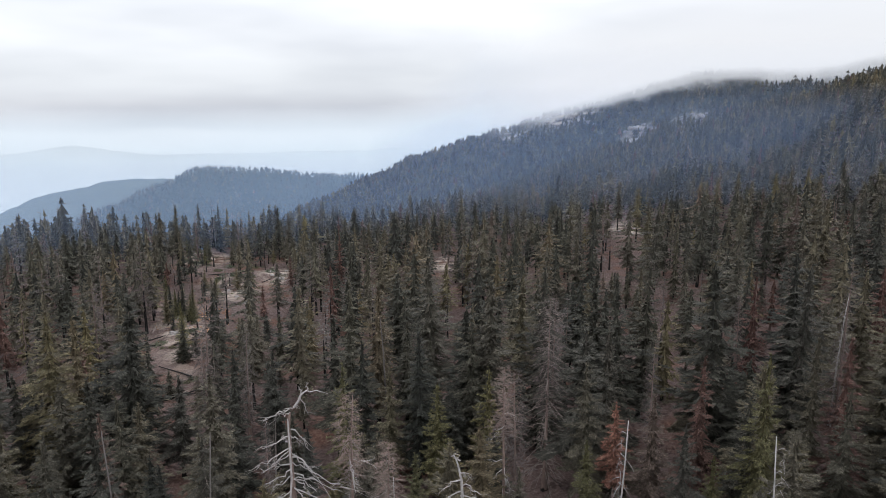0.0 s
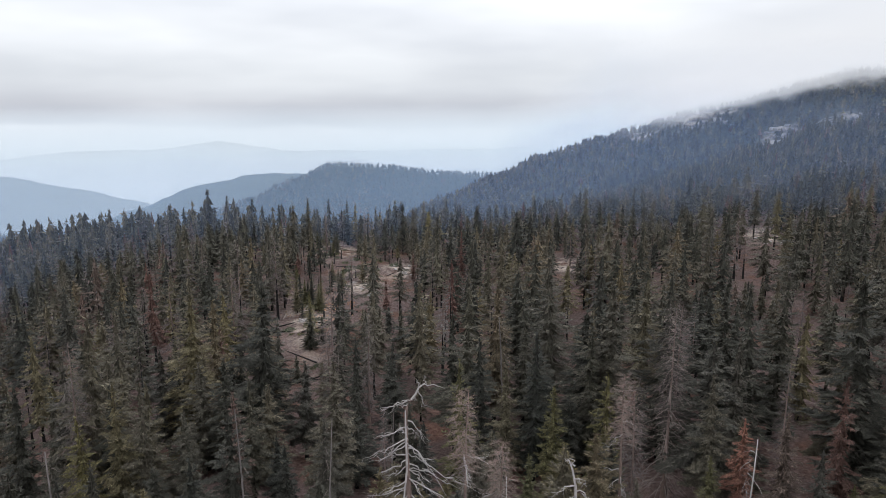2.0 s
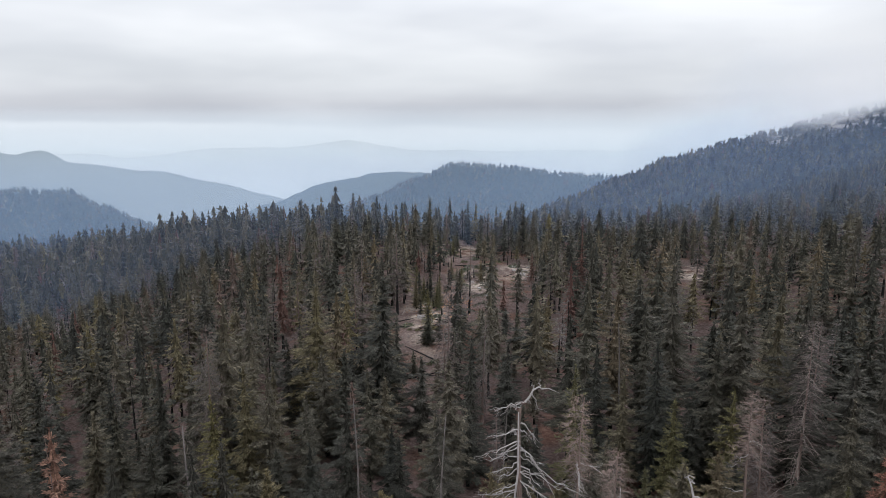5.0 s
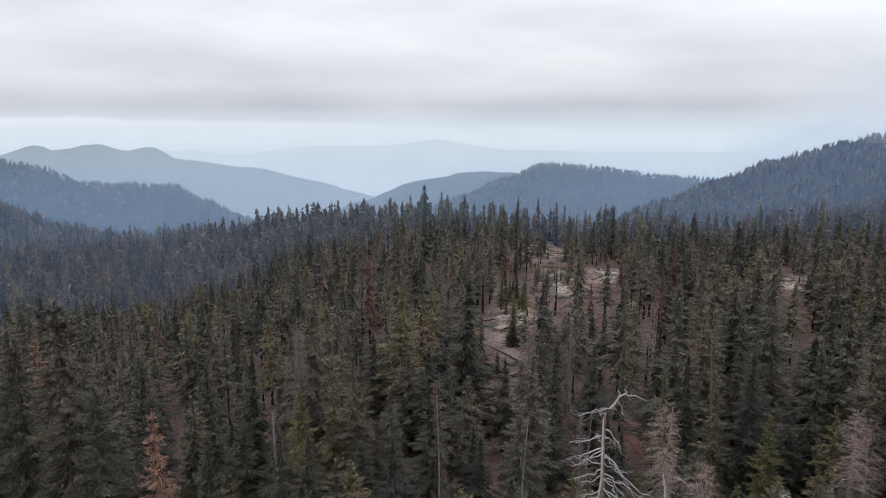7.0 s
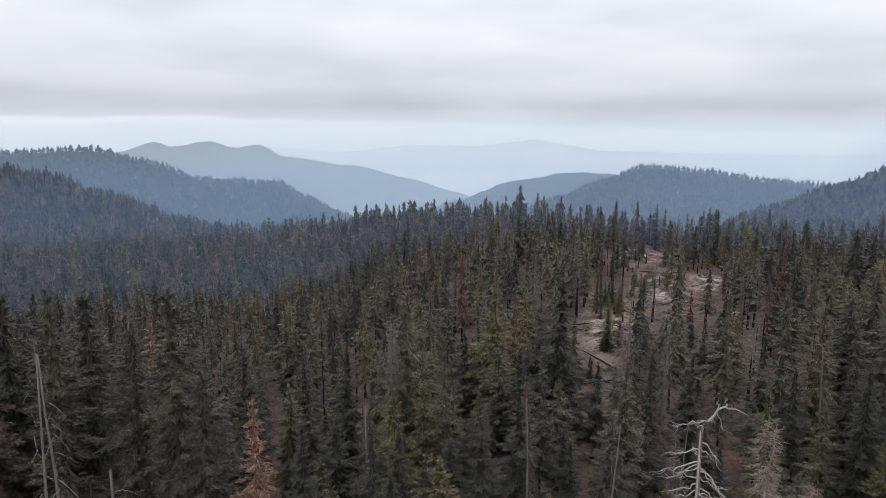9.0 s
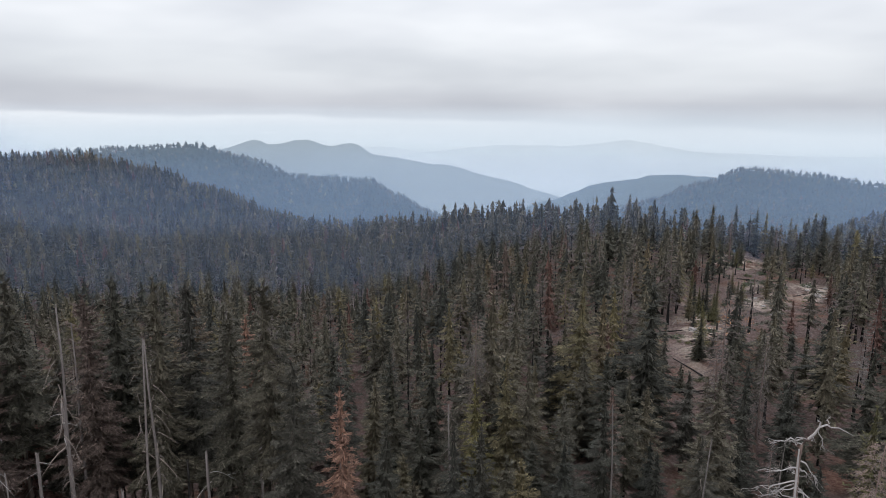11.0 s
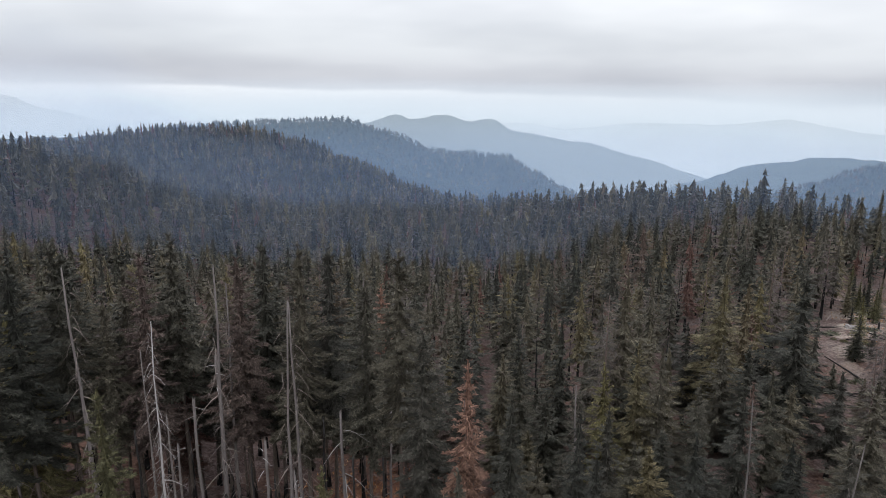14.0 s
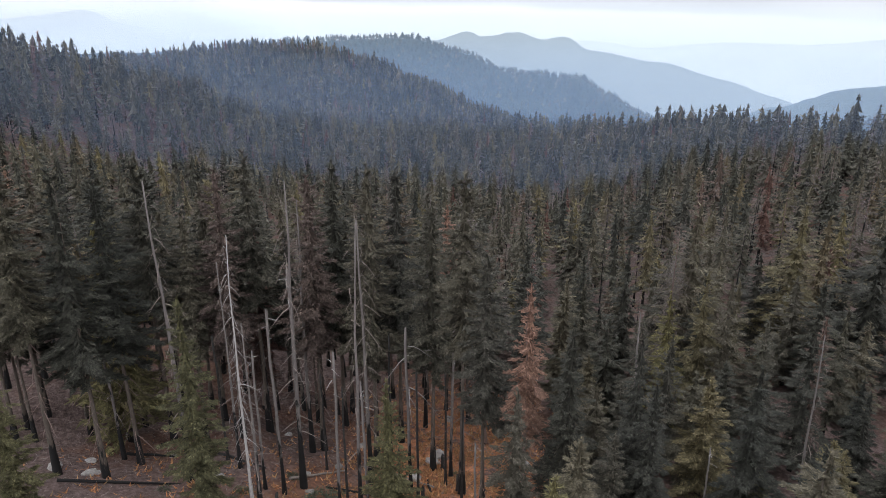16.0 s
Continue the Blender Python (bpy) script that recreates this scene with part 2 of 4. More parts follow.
def land(x, y):
    """Height of the ground."""
    x, y = np.asarray(x, float), np.asarray(y, float)
    r, az = np.hypot(x, y), np.degrees(np.arctan2(-x, y))
    reach = curve(REACH, az)
    z = curve(BENCH, az) * np.clip((r - 55) / (reach - 55), 0, 1) ** 0.62 + ripple(x, y, 95, 3) * 1.6 * np.clip(r / 90, 0, 1) + ripple(x, y, 23, 4) * 0.35
    over = np.maximum(r - reach, 0)
    z = z - 0.45 * (np.sqrt(over * over + 900) - 30)
    z = np.maximum(z, -60 - 0.26 * r)
    for k, (R, before, behind, w, tall, crest) in enumerate(RIDGES.values()):
        top = EYE_Z + R * np.tan(np.radians(curve(crest, az))) - tall
        d = r - R
        fall = np.where(d < 0, before, behind) * (np.sqrt(d * d + w * w) - w)
        fall = fall + np.maximum(0, 120 - r) * 0.5
        rough = ripple(x, y, R * 0.13, 20 + k) * R * 0.006 * np.clip(np.abs(d) / (0.2 * R), 0.12, 1)
        crags = ripple(x, y, R * 0.035, 50 + k) * R * 0.0011
        z = np.maximum(z, top - fall + rough + crags)
    return z


def spot(az, r):
    a = radians(az)
    return -r * math.sin(a), r * math.cos(a)


def clearing(x, y):
    """1 where the knoll is open and gritty, 0 in the woods."""
    r, az = np.hypot(x, y), np.degrees(np.arctan2(-x, y))
    open_ = 0
    for a0, r0, wa, wr in ((20.8, 200, 1.6, 34), (17.1, 246, 1.7, 14), (18.9, 302, 1.6, 16), (-14.7, 300, 1.5, 16), (-0.2, 262, 1.2, 12), (-7.8, 182, 1.4, 12), (4.8, 160, 0.6, 9), (13.4, 262, 1.2, 10), (25.2, 245, 0.8, 8),
                           (-10.0, 1560, 2.2, 90), (-15.2, 1180, 1.2, 60), (-18.8, 1150, 1.6, 40), (-5.6, 1560, 0.9, 50), (33.3, 4560, 2.6, 90), (25.7, 4650, 1.4, 80)):
        open_ = np.maximum(open_, np.exp(-((az - a0) / wa) ** 2 - ((r - r0) / wr) ** 2))
    return np.clip(open_ * 1.4, 0, 1)


def mesh_of(name, verts, faces, mats, slot=None, tint=None, smooth=False):
    """A mesh from arrays of corners and of triangles or quads."""
    me = bpy.data.meshes.new(name)
    verts, faces = np.asarray(verts, np.float32), np.asarray(faces, np.int32)
    me.vertices.add(len(verts))
    me.vertices.foreach_set("co", verts.ravel())
    me.loops.add(faces.size)
    me.loops.foreach_set("vertex_index", faces.ravel())
    me.polygons.add(len(faces))
    me.polygons.foreach_set("loop_start", np.arange(len(faces), dtype=np.int32) * faces.shape[1])
    if slot is not None:
        me.polygons.foreach_set("material_index", np.asarray(slot, np.int32))
    me.polygons.foreach_set("use_smooth", np.full(len(faces), smooth))
    if tint is not None:
        me.attributes.new("tint", "FLOAT", "POINT").data.foreach_set("value", np.asarray(tint, np.float32))
    for m in mats:
        me.materials.append(m)
    me.update(calc_edges=True)
    return me


def build_ground():
    az = np.concatenate([np.arange(-180, -48, 6), np.arange(-48, 108, 0.5), np.arange(108, 180, 6)])
    r = np.concatenate([[0.0, 10, 20], np.arange(28, 130, 2.0), np.geomspace(130, EDGE, 130)])
    A, Rr = np.meshgrid(np.radians(az), r)
    x, y = -Rr * np.sin(A), Rr * np.cos(A)
    z = land(x, y)
    rows, cols = z.shape
    i = np.arange(rows - 1)[:, None] * cols + np.arange(cols)[None]
    j = np.arange(rows - 1)[:, None] * cols + (np.arange(cols) + 1)[None] % cols
    quads = np.stack([i, j, j + cols, i + cols], -1).reshape(-1, 4)[:, ::-1]
    me = mesh_of("ground", np.stack([x, y, z], -1).reshape(-1, 3), quads, [ground_material()], smooth=True)
    me.attributes.new("bare", "FLOAT", "POINT").data.foreach_set("value", clearing(x, y).ravel().astype(np.float32))
    A0 = np.degrees(A)
    rusty = 1.7 * np.exp(-((A0 - 57.5) / 6.5) ** 2 - ((Rr - 80) / 20) ** 2) + 0.6 * np.exp(-((A0 - 43) / 5) ** 2 - ((Rr - 68) / 10) ** 2) + 0.45 * np.exp(-((A0 - 72) / 4) ** 2 - ((Rr - 66) / 8) ** 2)
    me.attributes.new("rusty", "FLOAT", "POINT").data.foreach_set("value", rusty.ravel().astype(np.float32))
    return tagged(new("ground", me), "rolling mountain ground of needle litter, grit and far wooded hills", "ground", kind="structure")


build_ground()


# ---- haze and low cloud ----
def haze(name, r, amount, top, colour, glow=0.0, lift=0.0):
    """A ring-shaped sheet standing in for hazy air, thicker towards the valleys; with glow it emits its own colour, so
    the haze light is painted on. It reaches higher by lift before the mountain.
    """
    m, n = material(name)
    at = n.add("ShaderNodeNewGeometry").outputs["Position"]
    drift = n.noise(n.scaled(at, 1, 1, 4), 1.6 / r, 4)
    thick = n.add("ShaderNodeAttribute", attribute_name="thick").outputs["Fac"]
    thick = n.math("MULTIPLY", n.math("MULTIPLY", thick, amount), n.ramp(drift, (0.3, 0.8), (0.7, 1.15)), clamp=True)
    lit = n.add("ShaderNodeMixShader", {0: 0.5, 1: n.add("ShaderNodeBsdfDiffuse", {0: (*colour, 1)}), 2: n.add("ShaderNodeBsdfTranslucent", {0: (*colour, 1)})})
    # the far sheets emit the haze's pale blue instead of being lit
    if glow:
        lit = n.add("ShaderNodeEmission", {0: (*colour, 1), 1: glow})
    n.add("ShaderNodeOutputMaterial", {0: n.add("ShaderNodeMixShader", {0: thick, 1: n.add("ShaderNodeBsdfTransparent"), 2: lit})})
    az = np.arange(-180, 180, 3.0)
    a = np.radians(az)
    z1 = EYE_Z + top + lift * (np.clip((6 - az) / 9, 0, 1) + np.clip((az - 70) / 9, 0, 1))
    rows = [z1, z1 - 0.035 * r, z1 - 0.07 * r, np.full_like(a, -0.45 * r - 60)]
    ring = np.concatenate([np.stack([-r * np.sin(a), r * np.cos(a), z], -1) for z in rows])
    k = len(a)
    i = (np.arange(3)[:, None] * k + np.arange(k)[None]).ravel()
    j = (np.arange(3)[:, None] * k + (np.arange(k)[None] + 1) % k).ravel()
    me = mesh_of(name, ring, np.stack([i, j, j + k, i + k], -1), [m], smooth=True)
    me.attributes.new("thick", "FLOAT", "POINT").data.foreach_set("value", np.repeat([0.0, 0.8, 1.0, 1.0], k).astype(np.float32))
    return tagged(new(name, me), "thin ring-shaped sheet painting bluish haze before the hills", "haze", kind="structure")


# haze painted in sheets: three near ones lit by the sky, four far ones glowing
HAZE_BLUE = (0.33, 0.49, 0.80)
haze("backdrop_haze", 310, 0.085, -21, HAZE_BLUE, lift=25)
haze("backdrop_haze", 560, 0.095, -34, HAZE_BLUE, lift=45)
haze("backdrop_haze", 1130, 0.08, -56, HAZE_BLUE, lift=135)
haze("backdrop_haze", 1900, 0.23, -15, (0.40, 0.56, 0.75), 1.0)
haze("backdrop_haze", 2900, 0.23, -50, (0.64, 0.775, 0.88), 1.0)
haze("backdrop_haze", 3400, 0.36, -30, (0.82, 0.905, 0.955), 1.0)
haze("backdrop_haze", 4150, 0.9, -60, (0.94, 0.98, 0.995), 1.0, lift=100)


def low_cloud():
    """The cloud that lies on the mountain's shoulder."""
    m, n = material("cloud")
    at = n.add("ShaderNodeNewGeometry").outputs["Position"]
    depth = n.add("ShaderNodeAttribute", attribute_name="depth").outputs["Fac"]
    wisps = n.math("SUBTRACT", n.noise(n.scaled(at, 1, 1, 1.8), 0.006, 6, 0.6), 0.5)
    thick = n.ramp(n.math("ADD", depth, n.math("MULTIPLY", wisps, 1.0)), (0.1, 0.0), (0.45, 0.7), (0.8, 1.0), ease="EASE")
    tone = n.ramp(n.math("ADD", depth, n.math("MULTIPLY", wisps, 0.4)), (0.25, (0.70, 0.72, 0.75)), (0.8, (0.85, 0.865, 0.885)))
    lit = n.add("ShaderNodeEmission", {0: tone, 1: 1.0})
    fade = n.add("ShaderNodeAttribute", attribute_name="fade").outputs["Fac"]
    n.add("ShaderNodeOutputMaterial", {0: n.add("ShaderNodeMixShader", {0: n.math("MULTIPLY", thick, fade), 1: n.add("ShaderNodeBsdfTransparent"), 2: lit})})
    az = np.arange(-78, 6, 1.0)
    foot = curve([(-77.1, 2.21), (-44.1, 2.21), (-31.1, 1.72), (-25.7, 0.99), (-20.1, 1.15), (-16, 0.05), (-11.9, -1.15), (-8.1, -2.0), (-4.5, -2.55), (5.2, -3.0)], az)
    up = np.array([-1.0, 0.0, 0.7, 1.4, 2.2, 3.0, 5.0, 8.0, 12.0])
    A, U = np.meshgrid(az, up)
    R = 1330.0
    x, y, z = -R * np.sin(np.radians(A)), R * np.cos(np.radians(A)), EYE_Z + R * np.tan(np.radians(U + foot[None]))
    rows, cols = z.shape
    i = (np.arange(rows - 1)[:, None] * cols + np.arange(cols - 1)[None]).ravel()
    me = mesh_of("low_cloud", np.stack([x, y, z], -1).reshape(-1, 3), np.stack([i, i + 1, i + 1 + cols, i + cols], -1), [m], smooth=True)
    depth = np.clip((U + 0.6) / 2.0, 0, 1)
    fade = np.clip((7 - U) / 3.5, 0, 1) * np.clip((-3.0 - A) / 5.5, 0, 1)
    for key, value in (("depth", depth), ("fade", fade)):
        me.attributes.new(key, "FLOAT", "POINT").data.foreach_set("value", value.ravel().astype(np.float32))
    tagged(new("backdrop_cloud", me), "low grey-white cloud lying on the mountain's shoulder", "cloud", kind="structure")


low_cloud()

# ---- trees: shapes ----
GOLDEN = 2.39996


def tube(path, radii, sides=6):
    """A tapered stem along a path, closed at the tip: corners and triangles."""
    path, radii = np.asarray(path, float), np.asarray(radii, float)
    way = np.gradient(path, axis=0)
    way /= np.linalg.norm(way, axis=1, keepdims=True) + 1e-9
    side = np.cross(way, np.where(np.abs(way[:, 2:3]) > 0.9, [[1.0, 0, 0]], [[0, 0, 1.0]]))
    side /= np.linalg.norm(side, axis=1, keepdims=True) + 1e-9
    other = np.cross(way, side)
    a = np.arange(sides) / sides * 2 * math.pi
    v = path[:, None] + radii[:, None, None] * (np.cos(a)[None, :, None] * side[:, None] + np.sin(a)[None, :, None] * other[:, None])
    k = len(path)
    i = (np.arange(k - 1)[:, None] * sides + np.arange(sides)[None]).ravel()
    j = (np.arange(k - 1)[:, None] * sides + (np.arange(sides)[None] + 1) % sides).ravel()
    t = np.concatenate([np.stack([i, j, j + sides], -1), np.stack([i, j + sides, i + sides], -1)])
    last = (k - 1) * sides
    cap = np.array([[last, last + q, last + q + 1] for q in range(1, sides - 1)])
    return v.reshape(-1, 3), np.concatenate([t, cap]) if sides > 2 else t


def joined(pieces):
    """Several (corners, triangles) as one."""
    verts, tris, start = [], [], 0
    for v, t in pieces:
        verts.append(v)
        tris.append(t + start)
        start += len(v)
    return np.concatenate(verts), np.concatenate(tris)


def stem(rs, h, girth, sides=7, bend=0.012, steps=7, blunt=0.04):
    s = np.linspace(0, 1, steps)
    wob = np.cumsum(rs.normal(0, bend * h / steps * 1.6, (steps, 2)), 0) * s[:, None]
    path = np.column_stack([wob, s * h])
    flare = 1 + 0.5 * np.exp(-s * 25)
    return tube(path, girth * flare * (1 - (1 - blunt) * s ** 0.8), sides)


def sprays(rs, h, foot, rad, branches, tufts, size=0.42, wide=0.36, droop=0.0, gaps=0.0, power=0.8, lean=0.0):
    """A conifer's crown: boughs round the stem, each with sprays on both sides."""
    u = np.sort(rs.uniform(0, 1, branches) ** 0.92)
    u = 0.4 * u + 0.6 * np.linspace(0, 1, branches)
    full = (1 - u) ** power * np.minimum(1, 0.55 + 2.2 * u) * 0.94 + 0.06
    one_side = 1 + lean * np.cos(np.arange(branches) * GOLDEN + rs.uniform(0, 6))
    L = rad * full * rs.uniform(0.62, 1.22, branches) * one_side
    if gaps:
        L = L * np.where(rs.rand(branches) < gaps, rs.uniform(0.2, 0.5, branches), 1)
    turn = np.arange(branches) * GOLDEN + rs.normal(0, 0.35, branches)
    rise = np.radians(-22 - droop + 55 * u ** 2) + rs.normal(0, 0.14, branches)
    s = (np.arange(tufts) + 1) / tufts * 0.84 + 0.16
    s = np.clip(s[None] + rs.normal(0, 0.04, (branches, tufts)), 0.1, 1.04)
    out = np.stack([np.cos(turn), np.sin(turn), np.zeros(branches)], -1)[:, None]
    across = np.stack([-np.sin(turn), np.cos(turn), np.zeros(branches)], -1)[:, None]
    z = h * (foot + (1 - foot) * u)[:, None] + L[:, None] * s * np.sin(rise)[:, None] - 0.22 * L[:, None] * s * s * (1 - u[:, None])
    at = out * (L[:, None] * s * np.cos(rise)[:, None])[..., None]
    at[..., 2] += z
    flip = np.where(np.arange(tufts) % 2 == 0, 1, -1)[None] * rs.uniform(0.25, 1.15, (branches, tufts))
    flip[:, -1] *= 0.15
    way = out * rs.uniform(0.45, 1.0, (branches, tufts, 1)) + across * flip[..., None]
    way[..., 2] += rs.normal(-0.12 - droop / 90, 0.22, (branches, tufts))
    way /= np.linalg.norm(way, axis=-1, keepdims=True)
    ell = (L[:, None] * size * (1.15 - 0.62 * s) + 0.16) * rs.uniform(0.7, 1.3, (branches, tufts))
    flat = np.cross(way, np.array([0, 0, 1.0]))
    flat /= np.linalg.norm(flat, axis=-1, keepdims=True) + 1e-9
    flat[..., 2] += rs.normal(0, 0.24, (branches, tufts))
    half = (ell * wide * 0.5)[..., None] * flat
    v = np.stack([at - half, at + half, at + way * ell[..., None]], 2).reshape(-1, 3)
    return v, np.arange(len(v)).reshape(-1, 3)


def fronds(rs, h, foot, rad, branches, tufts, size, wide=0.45, whorls=16, droop=16.0, gaps=0.0, power=0.8, lean=0.0):
    """A conifer's crown: whorls of flat boughs that droop and lift at their ends, each a fan of small sprays of one size."""
    u = (np.arange(branches) + rs.uniform(0, 1, branches)) / branches
    u = np.clip(0.3 * u + 0.7 * (np.round(u * whorls) + rs.normal(0, 0.16, branches)) / whorls, 0, 0.995)
    full = (1 - u) ** power * np.minimum(1, 0.5 + 2.6 * u) * 0.95 + 0.05
    turn = rs.uniform(0, 2 * math.pi, branches)
    L = rad * full * rs.uniform(0.62, 1.25, branches) * (1 + lean * np.cos(turn - rs.uniform(0, 6)))
    L = L * np.where(rs.rand(branches) < gaps, rs.uniform(0.2, 0.5, branches), 1)
    rise = np.radians(-droop + 60 * u ** 2.2) + rs.normal(0, 0.12, branches)
    weight = L * (0.25 * L + 0.3) + 0.08
    pick = rs.choice(branches, tufts, p=weight / weight.sum())
    ell, up = L[pick], u[pick]
    s = np.sqrt(rs.uniform(0.03, 1.0, tufts))
    fan = (0.34 * ell * (1.08 - s) + 0.12) * np.minimum(1, 3.5 * s)
    w = rs.uniform(-1, 1, tufts)
    out = np.stack([np.cos(turn[pick]), np.sin(turn[pick]), np.zeros(tufts)], -1)
    across = np.stack([-out[:, 1], out[:, 0], np.zeros(tufts)], -1)
    at = out * (ell * s * np.cos(rise[pick]))[:, None] + across * (w * fan)[:, None]
    at[:, 2] = h * (foot + (1 - foot) * up) + ell * s * np.sin(rise[pick]) - ell * (0.30 * s ** 2 - 0.16 * s ** 4) * (1 - up) - 0.25 * np.abs(w) * fan
    spin = np.abs(w) ** 0.7 * np.sign(w) * rs.uniform(0.3, 1.2, tufts) + rs.normal(0, 0.2, tufts)
    way = out * np.cos(spin)[:, None] + across * np.sin(spin)[:, None]
    way[:, 2] += rs.normal(-0.18, 0.3, tufts) + 1.1 * up ** 6
    way /= np.linalg.norm(way, axis=1, keepdims=True)
    flat = np.cross(way, (0, 0, 1.0))
    flat[:, 2] += rs.normal(0, 0.38, tufts)
    flat /= np.linalg.norm(flat, axis=1, keepdims=True) + 1e-9
    long = size * rs.uniform(0.65, 1.4, tufts) * (1 - 0.35 * up)
    half = flat * (long * wide * 0.5)[:, None]
    back = at - way * (long * 0.35)[:, None]
    v = np.stack([back - half, back + half, at + way * (long * 0.65)[:, None]], 1).reshape(-1, 3)
    v[:, 2] = np.clip(v[:, 2], 0.2, h * 1.01)
    return v, np.arange(len(v)).reshape(-1, 3)


def skirts(rs, h, foot, rad, tiers, spikes, power=0.75, droop=0.5):
    """The dense inside of a crown: ragged tiers of needles, each a drooping star."""
    u = (np.arange(tiers) + rs.uniform(-0.25, 0.25, tiers)) / tiers
    u = np.clip(u, 0, 0.97)
    L = rad * ((1 - u) ** power * np.minimum(1, 0.6 + 2.0 * u) * 0.95 + 0.05) * rs.uniform(0.78, 1.15, tiers)
    z = h * (foot + (1 - foot) * u)
    rise = np.full(tiers, h * (1 - foot) / tiers * 1.25)
    a = (np.arange(2 * spikes)[None] + rs.uniform(-0.3, 0.3, (tiers, 2 * spikes))) * math.pi / spikes + rs.uniform(0, 6, (tiers, 1))
    tip = np.arange(2 * spikes)[None] % 2 == 0
    out = L[:, None] * np.where(tip, rs.uniform(0.6, 1.3, a.shape), rs.uniform(0.3, 0.55, a.shape))
    ring = np.stack([out * np.cos(a), out * np.sin(a), z[:, None] - out * droop * rs.uniform(0.6, 1.3, a.shape) + 0.25 * L[:, None]], -1)
    apex = np.zeros((tiers, 1, 3))
    apex[:, 0, 2] = np.minimum(z + rise, h)
    v = np.concatenate([apex, ring], 1)
    m = 2 * spikes
    k = np.arange(m)
    t = np.stack([np.zeros(m, int), 1 + k, 1 + (k + 1) % m], -1)[None] + (np.arange(tiers) * (m + 1))[:, None, None]
    v = v.reshape(-1, 3)[t.reshape(-1)]
    return v, np.arange(len(v)).reshape(-1, 3)


def limbs(rs, h, foot, rad, count, girth, droop=10.0, sides=3, twigs=2, curl=0.35, upto=0.97):
    """Bare boughs with side twigs."""
    pieces = []
    for k in range(count):
        u = foot + (upto - foot) * (k + rs.rand()) / count
        w = (u - foot) / (1 - foot)
        L = rad * (0.35 + 0.9 * (1 - w)) * rs.uniform(0.45, 1.2)
        a, e = k * GOLDEN + rs.normal(0, 0.4), radians(-droop + 35 * w ** 2 + rs.normal(0, 13))
        s = np.linspace(0, 1, 5)
        bend = rs.normal(0, 0.2)
        x = L * s * math.cos(e)
        y = L * bend * s * s
        z = u * h + L * s * math.sin(e) - curl * L * s ** 2 + 0.25 * curl * L * s ** 4
        path = np.column_stack([x * math.cos(a) - y * math.sin(a), x * math.sin(a) + y * math.cos(a), z])
        pieces.append(tube(path, girth * (0.4 + 0.6 * L / rad) * (1 - 0.85 * s), sides))
        for q in range(twigs):
            c = rs.uniform(0.35, 0.95)
            b = path[0] * (1 - c) + path[-1] * c
            b[2] = u * h + L * c * math.sin(e) - curl * L * c ** 2 + 0.25 * curl * L * c ** 4
            d = np.array([math.cos(a + rs.choice((-1, 1)) * rs.uniform(0.4, 1.1)), math.sin(a + rs.choice((-1, 1)) * rs.uniform(0.4, 1.1)), rs.normal(-0.3, 0.3)])
            l = L * rs.uniform(0.18, 0.42)
            pieces.append(tube([b, b + d * l * 0.55, b + d * l + (0, 0, -0.1 * l)], girth * np.array([0.4, 0.28, 0.08]), 3))
    return joined(pieces)


TALL = 30.0


